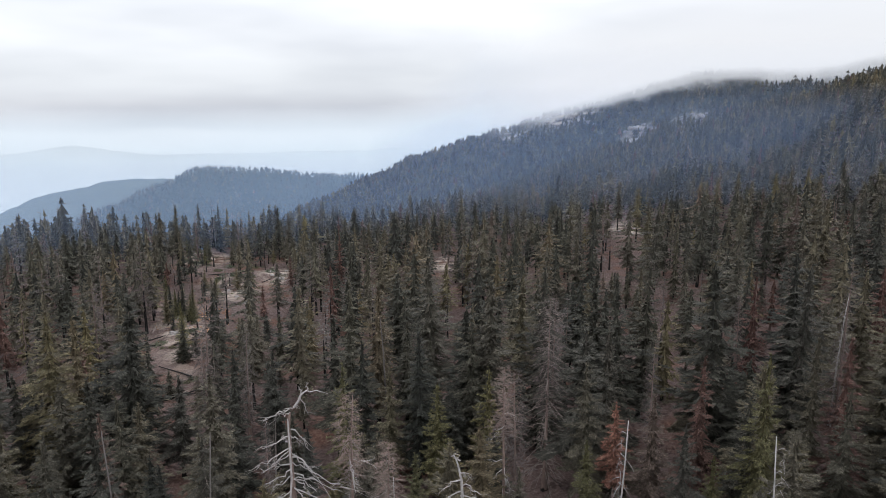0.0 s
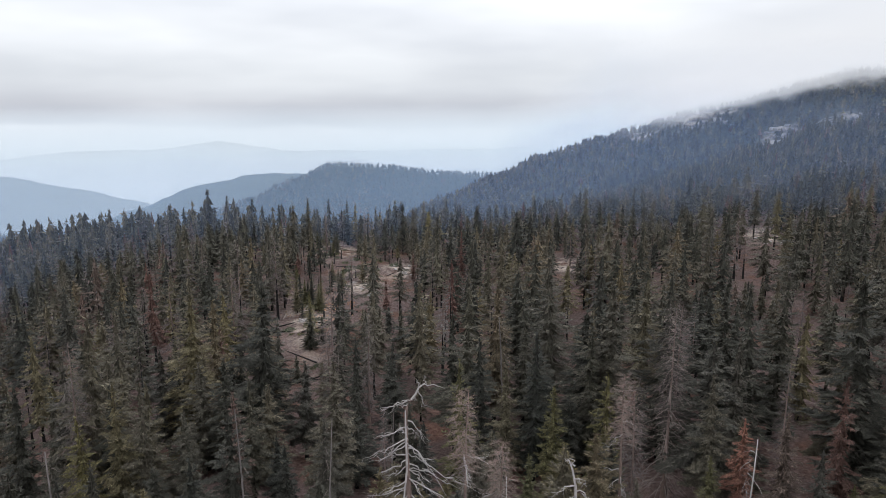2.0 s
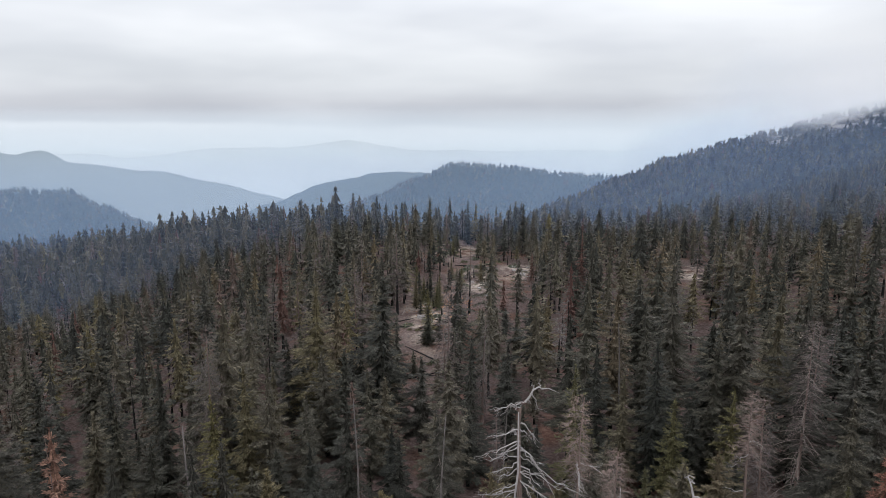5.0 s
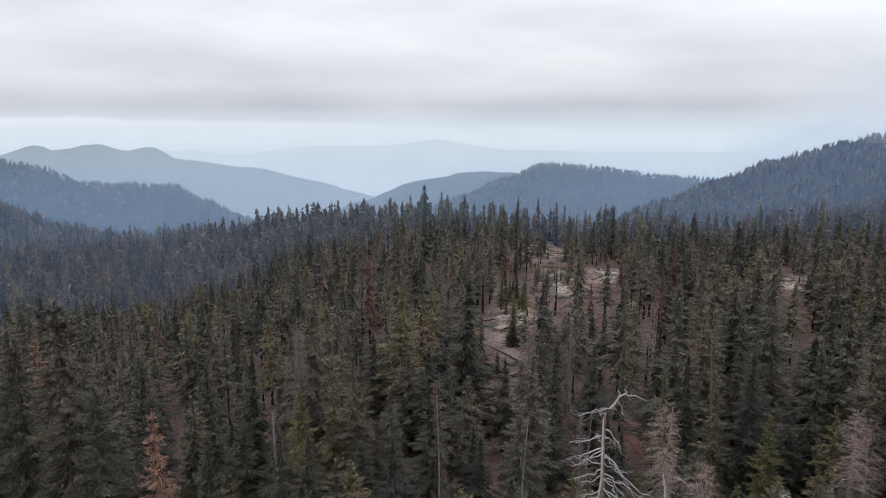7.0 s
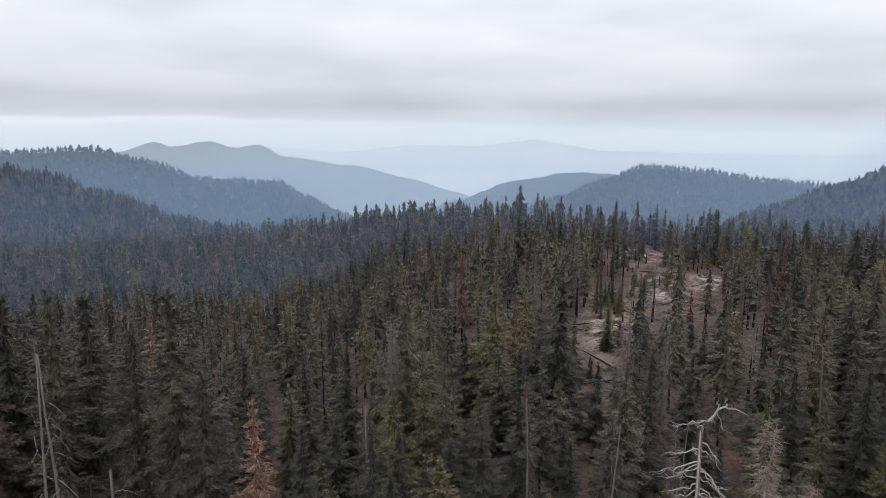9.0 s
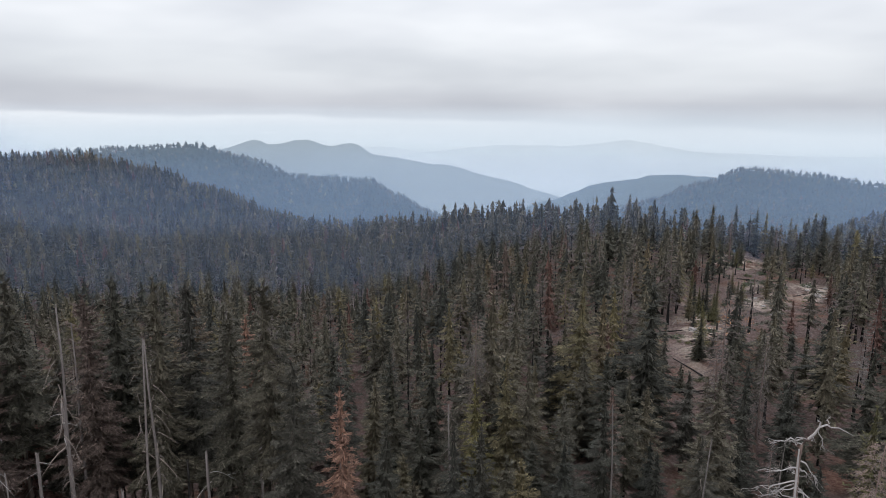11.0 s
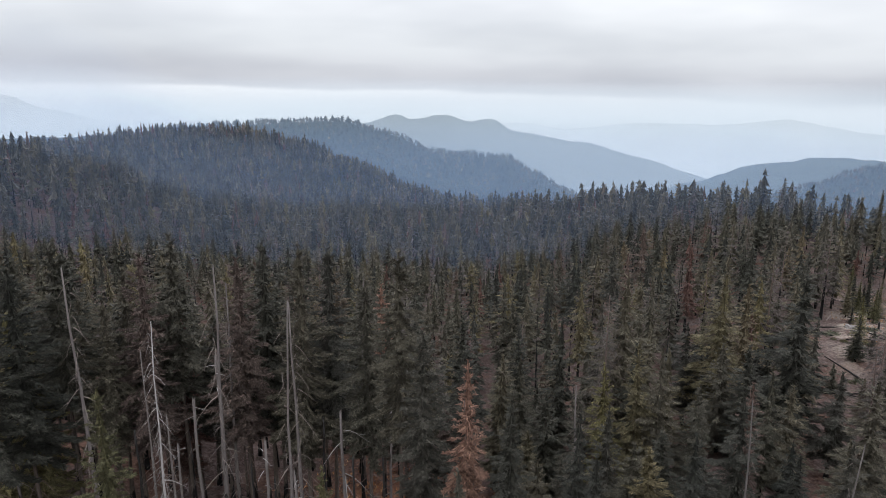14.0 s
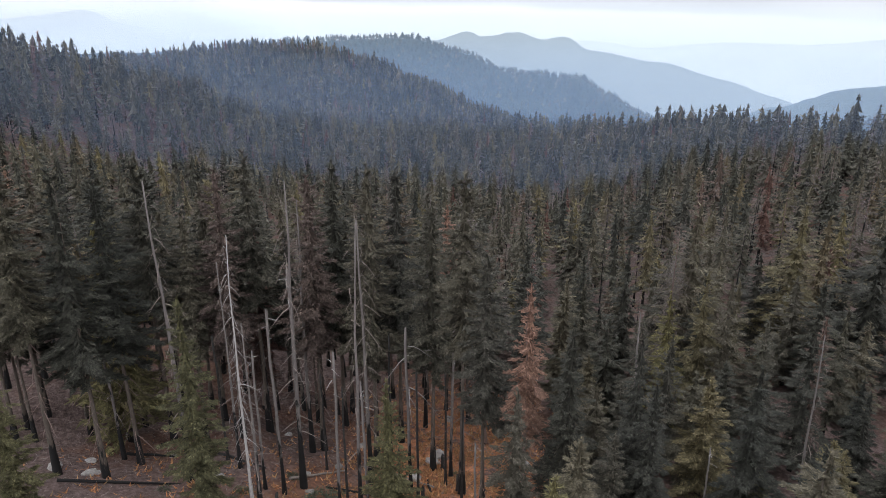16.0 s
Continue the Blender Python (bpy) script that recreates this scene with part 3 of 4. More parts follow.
def near_kinds():
    """Parts (name, mesh, how it is said, kind) of the trees that stand close, made once each and shared."""
    kinds = {}
    for k, (name, rad, foot, power, count, whorls, gaps, lean) in enumerate((
            ("fir", 5.5, 0.08, 0.85, 160, 17, 0.08, 0.10), ("fir", 4.9, 0.14, 0.78, 150, 16, 0.12, 0.20), ("fir", 6.2, 0.07, 0.92, 160, 18, 0.15, 0.12),
            ("fir", 4.5, 0.12, 0.70, 150, 18, 0.10, 0.15), ("fir", 5.2, 0.18, 0.76, 130, 14, 0.20, 0.25),
            ("tall_fir", 3.9, 0.42, 0.62, 150, 17, 0.12, 0.20), ("tall_fir", 3.5, 0.5, 0.55, 140, 16, 0.20, 0.20), ("tall_fir", 4.2, 0.38, 0.70, 150, 18, 0.15, 0.20),
            ("pine", 6.6, 0.18, 0.78, 90, 10, 0.20, 0.15), ("pine", 6.2, 0.26, 0.70, 84, 9, 0.25, 0.20),
            ("olive", 5.4, 0.06, 0.9, 160, 16, 0.08, 0.12), ("olive", 4.8, 0.10, 0.82, 160, 18, 0.08, 0.12))):
        rs = np.random.RandomState(40 + k)
        leaf = OLIVE if name == "olive" else NEEDLES
        trunk = mesh_of("trunk", *stem(rs, TALL * 0.97, 0.29), [BARK], smooth=True)
        inner = skirts(rs, TALL, foot + 0.03, rad * (0.28 if name == "pine" else 0.42), 13 if name == "pine" else 20, 8, power)
        for far, tufts, size in (("", 7600, 0.62), ("_far", 2500, 1.02)):
            crown = joined([fronds(rs, TALL, foot, rad, count, tufts, size * (0.9 if name == "olive" else 1.0), 0.42, whorls, gaps=gaps, power=power, lean=lean), inner])
            kinds.setdefault(name + far, []).append([("trunk", trunk, "", ""), ("crown", mesh_of("crown", *crown, [leaf]), "", "")])
        if name == "tall_fir":
            dead = limbs(rs, TALL, 0.12, 2.2, 26, 0.04, 25, twigs=1, upto=0.5)
            kinds[name][-1].append(("dead_bough_mass", mesh_of("dead_bough_mass", *dead, [BROWNWOOD]), "thin dead boughs under the crown", "stuff"))
    for k, (rad, power, foot) in enumerate(((3.6, 0.75, 0.2), (3.4, 0.85, 0.42))):
        rs = np.random.RandomState(60 + k)
        crown = joined([fronds(rs, TALL, foot, rad, 110, 3600, 0.6, 0.36, 18, droop=28, gaps=0.12, power=power), skirts(rs, TALL, foot + 0.04, rad * 0.42, 16, 7, power)])
        kinds.setdefault("rust", []).append([("trunk", mesh_of("trunk", *stem(rs, TALL * 0.98, 0.30), [BROWNWOOD], smooth=True), "", ""),
                                             ("crown", mesh_of("crown", *crown, [RUST if k else DULL]), "", ""),
                                             ("bough_mass", mesh_of("bough_mass", *limbs(rs, TALL, 0.12, 2.3, 40, 0.04, 25, twigs=2, upto=foot + 0.1), [PALEWOOD]), "grey needleless lower boughs", "stuff")])
    for k, (rad, power, foot) in enumerate(((3.1, 0.4, 0.25), (2.7, 0.6, 0.18), (2.3, 0.5, 0.3))):
        rs = np.random.RandomState(70 + k)
        kinds.setdefault("bare", []).append([("trunk", mesh_of("trunk", *stem(rs, TALL * 0.99, 0.34), [BROWNWOOD], smooth=True), "", ""),
                                             ("bough_mass", mesh_of("bough_mass", *limbs(rs, TALL, foot, rad, 60, 0.05, 22, twigs=2), [GREYWOOD if k else BROWNWOOD]), "brown dead boughs", "stuff"),
                                             ("twig_mass", mesh_of("twig_mass", *sprays(rs, TALL, foot, rad * 0.95, 170, 10, 0.5, 0.06, droop=30, power=power), [TWIGS]), "fine grey-brown twigs", "stuff")])
    for k, (rad, count, wood, girth) in enumerate(((2.2, 26, GREYWOOD, 0.30), (1.5, 16, GREYWOOD, 0.24), (2.4, 30, SILVER, 0.24), (1.2, 7, GREYWOOD, 0.28))):
        rs = np.random.RandomState(80 + k)
        parts = [("trunk", mesh_of("trunk", *stem(rs, TALL, girth, blunt=0.2, bend=0.02), [wood], smooth=True), "", "")]
        fine = limbs(rs, TALL, 0.22, rad * 0.7, int(count * 2.2), 0.025, 26, twigs=1, curl=0.6)
        parts.append(("twig_mass", mesh_of("twig_mass", *fine, [wood]), "short dead twigs", "stuff"))
        for q in range(count):
            u = 0.2 + 0.76 * (q + 0.5) / count
            bough = limbs(rs, TALL, u, rad, 1, 0.05, 20, sides=4, twigs=2, curl=0.5, upto=u + 0.02)
            turn = q * GOLDEN
            v = bough[0] @ np.array([[math.cos(turn), math.sin(turn), 0], [-math.sin(turn), math.cos(turn), 0], [0, 0, 1]])
            v[:, :2] *= 0.4 + 0.8 * (1 - u)
            parts.append(("branch", mesh_of("branch", v, bough[1], [SILVER if k == 2 else PALEWOOD]), "", ""))
        kinds.setdefault("snag", []).append(parts)
    rs = np.random.RandomState(99)
    kinds["veil"] = [[("trunk", mesh_of("trunk", *stem(rs, TALL * 0.97, 0.36), [BROWNWOOD], smooth=True), "dark brown trunk", ""),
                      ("bough_mass", mesh_of("bough_mass", *limbs(rs, TALL, 0.1, 3.4, 150, 0.055, 12, twigs=4, curl=0.75, upto=0.99), [PALEWOOD]), "pale drooping dead boughs", "stuff"),
                      ("twig_mass", mesh_of("twig_mass", *sprays(rs, TALL, 0.45, 3.0, 150, 10, 0.45, 0.06, droop=25, power=0.35), [TWIGS]), "fine brown twigs", "stuff")]]
    for k in range(3):
        rs = np.random.RandomState(90 + k)
        v, t = stem(rs, TALL, 0.22, 8, bend=0.015, steps=9, blunt=0.6)
        v[-8:, 2] += rs.uniform(-1.6, 0.8, 8)
        parts = [("trunk", mesh_of("trunk", v, t, [(GREYWOOD, CHAR, GREYWOOD)[k]], smooth=True), "", "")]
        for q in range(5):
            u = rs.uniform(0.4, 0.95)
            bough = limbs(rs, TALL, u, (1.2, 0.8, 3.4)[k], 1, 0.05, 20, sides=4, twigs=1, curl=(0.4, 0.3, 1.1)[k], upto=u + 0.02)
            turn = q * 2.1
            v = bough[0] @ np.array([[math.cos(turn), math.sin(turn), 0], [-math.sin(turn), math.cos(turn), 0], [0, 0, 1]])
            parts.append(("branch", mesh_of("branch", v, bough[1], [(SILVER, CHAR, SILVER)[k]]), "", ""))
        kinds.setdefault("pole", []).append(parts)
    return kinds


KINDS = near_kinds()
SAID = {
    "fir": ("fir_tree", "dark green fir tree standing in dense mountain forest", "conifer"),
    "tall_fir": ("fir_tree", "tall dark fir with a long bare trunk beside the burnt clearing", "conifer"),
    "pine": ("pine_tree", "olive green pine with open layered boughs in the forest", "conifer"),
    "rust": ("dead_fir", "dead fir with rusty red-brown needles among green trees", "dead conifer"),
    "bare": ("bare_conifer", "dead brown conifer with bare drooping twigs in the forest", "dead conifer"),
    "olive": ("fir_tree", "bushy yellowish-green fir among darker trees", "conifer"),
    "veil": ("bare_conifer", "tall dead brown fir veiled in drooping bare twigs", "dead conifer"),
    "pole": ("burnt_pole", "burnt broken trunk, black at its foot, on open forest floor", "snag"),
    "snag": ("standing_snag", "grey weathered snag with short broken boughs, charred at its foot", "snag"),
}


def tree(kind, variant, x, y, h, turn, wide=1.0, tilt=(0.0, 0.0), label=""):
    """One near tree: an Empty at its foot, with its stem and crown."""
    name, said, category = SAID[kind]
    ob = new(name)
    ob.matrix_basis = pose(x, y, float(land(x, y)) - 0.3, tilt[0], tilt[1], turn) @ Matrix.Diagonal((h / TALL * wide, h / TALL * wide, h / TALL, 1))
    fineness = kind + "_far" if math.hypot(x, y) > 88 and kind + "_far" in KINDS else kind
    for part_name, me, looks, sort in KINDS[fineness][variant % len(KINDS[kind])]:
        piece = tagged(new(part_name, me), looks, kind=sort)
        piece.parent = ob
    return tagged(ob, label or said, category, group=name.replace("_", " ") + "s of the near forest")


# ---- trees that stand out: bearing, distance, height of the tip ----
placed = []


def stand(kind, rows, wide=1.0, label="", variant=None):
    for k, (az, r, top) in enumerate(rows):
        x, y = spot(az, r)
        h = top - float(land(x, y)) + 0.3
        tree(kind, k if variant is None else variant, x, y, h, (k * 137) % 360, wide * (TALL / max(h, 8)) ** 0.35, label=label)
        placed.append((x, y, az, r, top, h))


# the burnt stand on the slope
stand("snag", [(81.6, 76, 31.5), (71.8, 73, 30.9), (65.3, 75, 25.6), (75.9, 67, 18.5), (70.7, 83, 25.9), (41.0, 66, 20.0)], variant=0)
stand("snag", [(26.9, 68, 20.1), (66.5, 62, 30.2), (77.3, 77, 21.0), (86.6, 84, 24.9), (60.0, 92, 22.8), (74.2, 90, 22.8), (20.0, 62, 20.8)], variant=1)
stand("snag", [(76.6, 66, 28.2)], wide=0.75, variant=2, label="silvery bare snag with many fine dead boughs")
stand("snag", [(-15.4, 60, 22.0), (-27.8, 58, 23.8), (-30.6, 110, 23.3), (4.4, 62, 14.1)], variant=2, label="silvery bare snag with many fine dead boughs")
stand("pole", [(73.6, 71, 17.6), (68.5, 63, 15.8), (65.7, 60, 14.0), (75.3, 72, 12.5), (71.8, 81, 17.9), (55.1, 57, 9.1), (57.6, 78, 11.2), (34.0, 61, 9.3)], wide=1.2, variant=0)
stand("pole", [(67.7, 68, 9.0), (60.8, 69, 9.8), (58.1, 75, 6.3), (63.3, 80, 9.2), (69.5, 78, 5.2), (62.6, 64, 3.5), (56.5, 70, 4.4), (78.3, 80, 11.1)], wide=1.2, variant=1, label="fire-blackened broken trunk on the burnt slope")
stand("pole", [(61.5, 72, 13.7)], wide=1.3, variant=2, label="broken burnt trunk with long hanging dead boughs")
stand("rust", [(50.6, 62, 23.8)], wide=1.05, variant=1, label="slim dead fir with rusty red needles above grey boughs")
stand("rust", [(-24.7, 107, 25.1), (-21.5, 84, 20.4), (8.3, 215, 8.4), (12.3, 230, -0.6), (-31.4, 83, 25.1), (27.4, 84, 14.9)], wide=1.15, variant=0)
stand("veil", [(-9.1, 90, 24.8)], wide=1.1, variant=0, label="tall dead brown fir with a dense veil of drooping bare twigs")
stand("bare", [(-6.6, 76, 20.0), (-17.6, 83, 22.2), (14.9, 85, 11.0), (-23.7, 128, 16.6), (-30.9, 104, 30.0), (56.5, 140, 15.2), (62.9, 150, 12.9), (46.0, 118, 8.0)])
stand("tall_fir", [(54.5, 66, 24.9), (91.6, 81, 35.1), (88.2, 78, 33.0), (85.4, 82, 30.4), (56.5, 72, 31.6), (64.7, 82, 30.3), (69.6, 84, 28.7), (82.5, 88, 31.2), (76.7, 86, 29.5), (59.3, 80, 26.0), (74.4, 90, 30.7), (67.5, 92, 28.7), (62.3, 88, 28.3)], wide=1.05)
stand("fir", [(46.7, 62, 19.7), (51.4, 57, 15.2), (40.8, 63, 18.6), (39.2, 60, 15.7), (31.2, 62, 18.3), (42.7, 107, 11.7), (36.3, 89, 16.3), (34.4, 88, 16.4), (46.1, 99, 8.7), (36.5, 98, 12.5), (33.9, 94, 13.8)])
stand("fir", [(-14.0, 96, 19.6), (1.9, 93, 18.2), (-20.5, 73, 16.7), (11.5, 81, 10.7), (26.1, 91, 13.7), (31.3, 93, 9.9), (20.3, 84, 10.3), (24.1, 85, 8.3), (9.0, 110, 15.7), (6.7, 100, 14.7), (-2.6, 98, 18.2),
              (-6.9, 71, 10.4), (-31.8, 79, 21.0), (-29.3, 85, 23.9), (-12.3, 84, 17.9), (4.4, 92, 13.7), (14.1, 105, 12.5), (17.3, 104, 10.8), (-25.1, 77, 19.2), (-17.9, 78, 17.3)])
stand("fir", [(54.0, 108, 8.4), (46.3, 115, 7.0), (43.1, 117, 7.7), (23.5, 80, 9.2), (20.1, 80, 12.0), (38.4, 77, 12.5), (31.4, 87, 11.7), (46.2, 116, 4.9), (41.0, 87, 9.3), (47.1, 82, 6.8)])
stand("fir", [(20.7, 306, 7.1), (17.6, 322, 3.6), (15.3, 320, 0.7), (13.1, 306, 4.3), (12.3, 301, 2.9), (10.3, 290, 1.9)], wide=1.1, label="tall dark fir standing on the crest of the knoll")
stand("bare", [(19.3, 297, 5.7), (16.2, 300, 3.0)], label="thin bare snag among the tall firs of the knoll")
stand("olive", [(-4.1, 93, 13.3), (0.3, 88, 13.0), (8.4, 93, 14.1), (2.3, 73, 11.1), (-12.6, 75, 12.3), (-22.8, 74, 13.1), (-26.2, 75, 24.7), (80.7, 67, 22.2), (63.6, 59, 14.8), (94.6, 73, 18.2), (29.8, 63, 7.3)])
stand("pine", [(27.9, 80, 14.5), (-17.2, 181, 22.6), (-11.1, 167, 19.2), (-25.1, 179, 27.9), (28.5, 128, 14.5), (-35.1, 90, 27.7)], wide=1.1)

# ---- the woods ----
random_trees = np.random.RandomState(11)


def scatter(r0, r1, az0, az1, spacing, seed):
    """Tree places on a jittered grid, kept off the clearings."""
    rs = np.random.RandomState(seed)
    g = np.arange(-r1, r1, spacing)
    x, y = (a.ravel() for a in np.meshgrid(g, g))
    x, y = x + rs.uniform(-0.46, 0.46, x.size) * spacing, y + rs.uniform(-0.46, 0.46, x.size) * spacing
    r, az = np.hypot(x, y), np.degrees(np.arctan2(-x, y))
    keep = (r >= r0) & (r < r1) & (az > az0) & (az < az1)
    x, y = x[keep], y[keep]
    keep = rs.rand(len(x)) > np.clip(clearing(x, y) * 1.3, 0, 0.9)
    keep &= rs.rand(len(x)) > np.clip((ripple(x, y, 60, 9) - 0.7) * 1.2, 0, 0.5)
    return x[keep], y[keep], rs


def seen(x, y, z):
    """Whether a tree top at z can be seen from the path over the nearer canopy's shape (drops the far sides of the hills)."""
    ok = np.ones(len(x), bool)
    for f in np.concatenate([np.linspace(0.2, 0.8, 7), (0.87, 0.93, 0.97)]):
        lx, ly = x * f, y * f
        r = np.hypot(lx, ly)
        ok &= (EYE_Z + (z - EYE_Z) * f > land(lx, ly) + np.where(r > 120, 6, 0)) | (r < 60)
    return ok


def gap_line(x, y, h, luck):
    """Most trees that would stand before the open spots are kept low there: the height a tree may have."""
    r, az, floor = np.hypot(x, y), np.degrees(np.arctan2(-x, y)), land(x, y)
    most = np.full(np.shape(x), 99.0)
    for a0, a1, reach, line in ((18.9, 23.7, 205, -20.8), (12.5, 18.9, 262, -16.8), (16.9, 20.3, 320, -13.7), (-16.2, -13.2, 300, -13.5), (-1.2, 0.5, 262, -15.8)):
        low = EYE_Z + r * math.tan(radians(line)) - floor
        most = np.where((az > a0) & (az < a1) & (r < reach) & (luck < 0.8), np.minimum(most, low), most)
    # nothing hides the trees that stand out
    for _, _, a0, r0, top, tall in placed:
        low = EYE_Z + r * (top - 0.5 * tall - EYE_Z) / r0 - floor
        most = np.where((np.abs(az - a0) < 170 / r0) & (r < r0 - 1.5), np.minimum(most, low), most)
    for a0, half, reach, line in ((12.9, 3.4, 57, -31), (8.0, 2.4, 59, -31), (-1.7, 2.0, 51, -31)):
        low = EYE_Z + r * math.tan(radians(line)) - floor
        most = np.where((np.abs(az - a0) < half) & (r < reach), np.minimum(most, low), most)
    return np.minimum(h, most)


def near_woods():
    x, y, rs = scatter(40, 118, -40, 99, 8.0, 5)
    x2, y2, _ = scatter(86, 118, 56, 99, 8.4, 6)
    x, y = np.concatenate([x, x2]), np.concatenate([y, y2])
    spots = np.array(placed)
    for px, py in zip(x, y):
        r, az = math.hypot(px, py), math.degrees(math.atan2(-px, py))
        if np.min(np.hypot(spots[:, 0] - px, spots[:, 1] - py)) < 3.4:
            continue
        if az > 49 and r < 88 + 6 * math.sin(az):
            continue
        h = rs.normal(25, 3.5) if r > 75 else rs.normal(20, 3.5)
        if az > 55 and r > 84:
            h = rs.normal(32, 3)
        # keep the tips under the line that the view has over them
        h = min(h, float(gap_line(px, py, h, rs.rand())))
        if h < 3.5:
            continue
        tip = EYE_Z - r * math.tan(radians(20.5 if r < 75 else 12.0)) + rs.normal(0, 2)
        h = min(max(h, 5), max(tip - float(land(px, py)), 8))
        p = rs.rand()
        p = p if r > 76 else 1 - 0.2 * p
        kind = "rust" if p < 0.03 else "bare" if p < 0.11 else "snag" if p < 0.13 else "pine" if p < 0.20 else "fir"
        if kind == "fir" and r < 90 and rs.rand() < 0.14:
            kind = "olive"
        if kind in ("fir", "pine") and az > 49:
            kind = "tall_fir"
        tree(kind, rs.randint(7), px, py, h, rs.uniform(0, 360), (0.8 if kind == "tall_fir" else 1.0) * rs.uniform(1.15, 1.5) * (TALL / h) ** 0.35, (rs.normal(0, 1.2), rs.normal(0, 1.2)))


near_woods()


def template(seed, rad, foot, tufts, size, wide, power, tiers=0, droop=16.0, sides=3, girth=0.3, core=0.5):
    """One tree of the uncounted woods, as corners, triangles and material slots."""
    rs = np.random.RandomState(seed)
    crown = fronds(rs, TALL, foot, rad, max(12, min(90, tufts // 5)), tufts, size, wide, 15, droop, 0.1, power, 0.15)
    if tiers:
        crown = joined([crown, skirts(rs, TALL, foot, rad * core, tiers, 6, power, 0.5)])
    v, t = joined([crown, stem(rs, TALL * 0.98, girth, sides, steps=3)])
    slot = np.zeros(len(t), np.int32)
    slot[len(crown[1]):] = 1
    return v, t, slot


def far_woods(name, label, x, y, h, rs, shapes, mats, wide):
    """Many trees that nobody could count, as one object."""
    z = land(x, y)
    pick = rs.randint(len(shapes), size=len(x))
    verts, tris, slots, tints, start = [], [], [], [], 0
    for k, (v, t, s) in enumerate(shapes):
        me = np.nonzero(pick == k)[0]
        if not len(me):
            continue
        a, sc = rs.uniform(0, 6.28, len(me)), h[me] / TALL
        w = sc * rs.uniform(*wide, len(me)) * (TALL / h[me]) ** 0.3
        c, d = np.cos(a) * w, np.sin(a) * w
        px = x[me][:, None] + c[:, None] * v[None, :, 0] - d[:, None] * v[None, :, 1]
        py = y[me][:, None] + d[:, None] * v[None, :, 0] + c[:, None] * v[None, :, 1]
        pz = z[me][:, None] - 0.3 + sc[:, None] * v[None, :, 2]
        verts.append(np.stack([px, py, pz], -1).reshape(-1, 3))
        tris.append((t[None] + (np.arange(len(me)) * len(v))[:, None, None]).reshape(-1, 3) + start)
        slots.append(np.tile(s, len(me)))
        tints.append(np.repeat(rs.rand(len(me)), len(v)))
        start += len(me) * len(v)
    if not verts:
        return
    ob = new(name, mesh_of(name, np.concatenate(verts), np.concatenate(tris), mats, np.concatenate(slots), np.concatenate(tints)))
    tagged(ob, label, "forest", kind="stuff")


def band(r0, r1, az0, az1, spacing, seed, detail, tall, dead=(0.03, 0.08, 0.06), spread=(0.8, 1.15)):
    """A belt of woods: green trees, rusty ones, bare ones and snags."""
    x, y, rs = scatter(r0, r1, az0, az1, spacing, seed)
    h = np.clip(rs.normal(tall * 0.84, tall * 0.25, len(x)), tall * 0.3, tall * 1.2)
    h = h * (1 + 0.12 * ripple(x, y, 34, 61) + 0.08 * ripple(x, y, 15, 62))
    h = gap_line(x, y, h, rs.rand(len(x)))
    keep = h > 4
    x, y, h = x[keep], y[keep], h[keep]
    if r1 > 400:
        keep = seen(x, y, land(x, y) + h)
        x, y, h = x[keep], y[keep], h[keep]
    tufts, size, wide, sides, tiers, core = detail
    p = rs.rand(len(x)) - 0.10 * ripple(x, y, 110, 31)
    groups = (p < dead[0], (p >= dead[0]) & (p < dead[0] + dead[1]), (p >= dead[0] + dead[1]) & (p < sum(dead)), p >= sum(dead))
    shapes = [[template(seed + 1 + k, 4.4, 0.25, int(tufts * 0.7), size, wide * 0.9, 0.8, tiers // 2, 26, sides, core=core) for k in range(2)],
              [template(seed + 4 + k, 4.0, 0.2, int(tufts * 0.7), size * 1.1, wide * 0.32, 0.7, 0, 30, sides) for k in range(2)],
              [template(seed + 7 + k, 1.2, 0.3, max(8, tufts // 6), size, wide * 0.3, 0.6, 0, 14, sides, 0.26) for k in range(2)],
              [template(seed + 10 + k, (5.9, 6.6, 7.2, 5.8, 5.2, 6.8)[k], (0.20, 0.16, 0.10, 0.26, 0.32, 0.22)[k], tufts, size, wide, (0.72, 0.82, 0.9, 0.66, 0.6, 0.76)[k], tiers, 16, sides, core=core) for k in range(6)]]
    mats = ([DULL, BROWNWOOD], [TWIGS, BROWNWOOD], [TWIGS, GREYWOOD], [NEEDLES, BARK])
    names = (("rusty_woods", "scattered dead firs with rusty needles in the forest"), ("bare_woods", "scattered bare brown dead conifers in the forest"),
             ("snag_woods", "scattered pale standing snags in the forest"), ("fir_woods", "dense dark green conifer forest on the slopes"))
    for (name, label), keep, form, mat in zip(names, groups, shapes, mats):
        far_woods(name, label, x[keep], y[keep], h[keep], rs, form, mat, spread)
    

band(118, 215, -38, 98, 7.4, 100, (760, 1.35, 0.5, 5, 12, 0.52), 20.5, (0.02, 0.13, 0.06), (0.85, 1.2))
band(215, 360, -38, 98, 6.6, 130, (230, 2.1, 0.55, 4, 8, 0.58), 16.5, (0.02, 0.15, 0.06), (0.9, 1.2))
band(360, 680, -38, 98, 6.6, 160, (46, 4.0, 0.6, 3, 5, 0.75), 18, (0.015, 0.18, 0.05), (0.85, 1.2))
band(680, 1130, -40, 98, 8.6, 190, (16, 5.0, 0.7, 3, 4, 0.9), 17, (0.010, 0.10, 0.02), (0.9, 1.25))
band(1130, 1800, -40, 30, 12.5, 220, (12, 5.6, 0.8, 3, 3, 0.95), 17.5, (0.005, 0.03, 0.0), (1.1, 1.6))
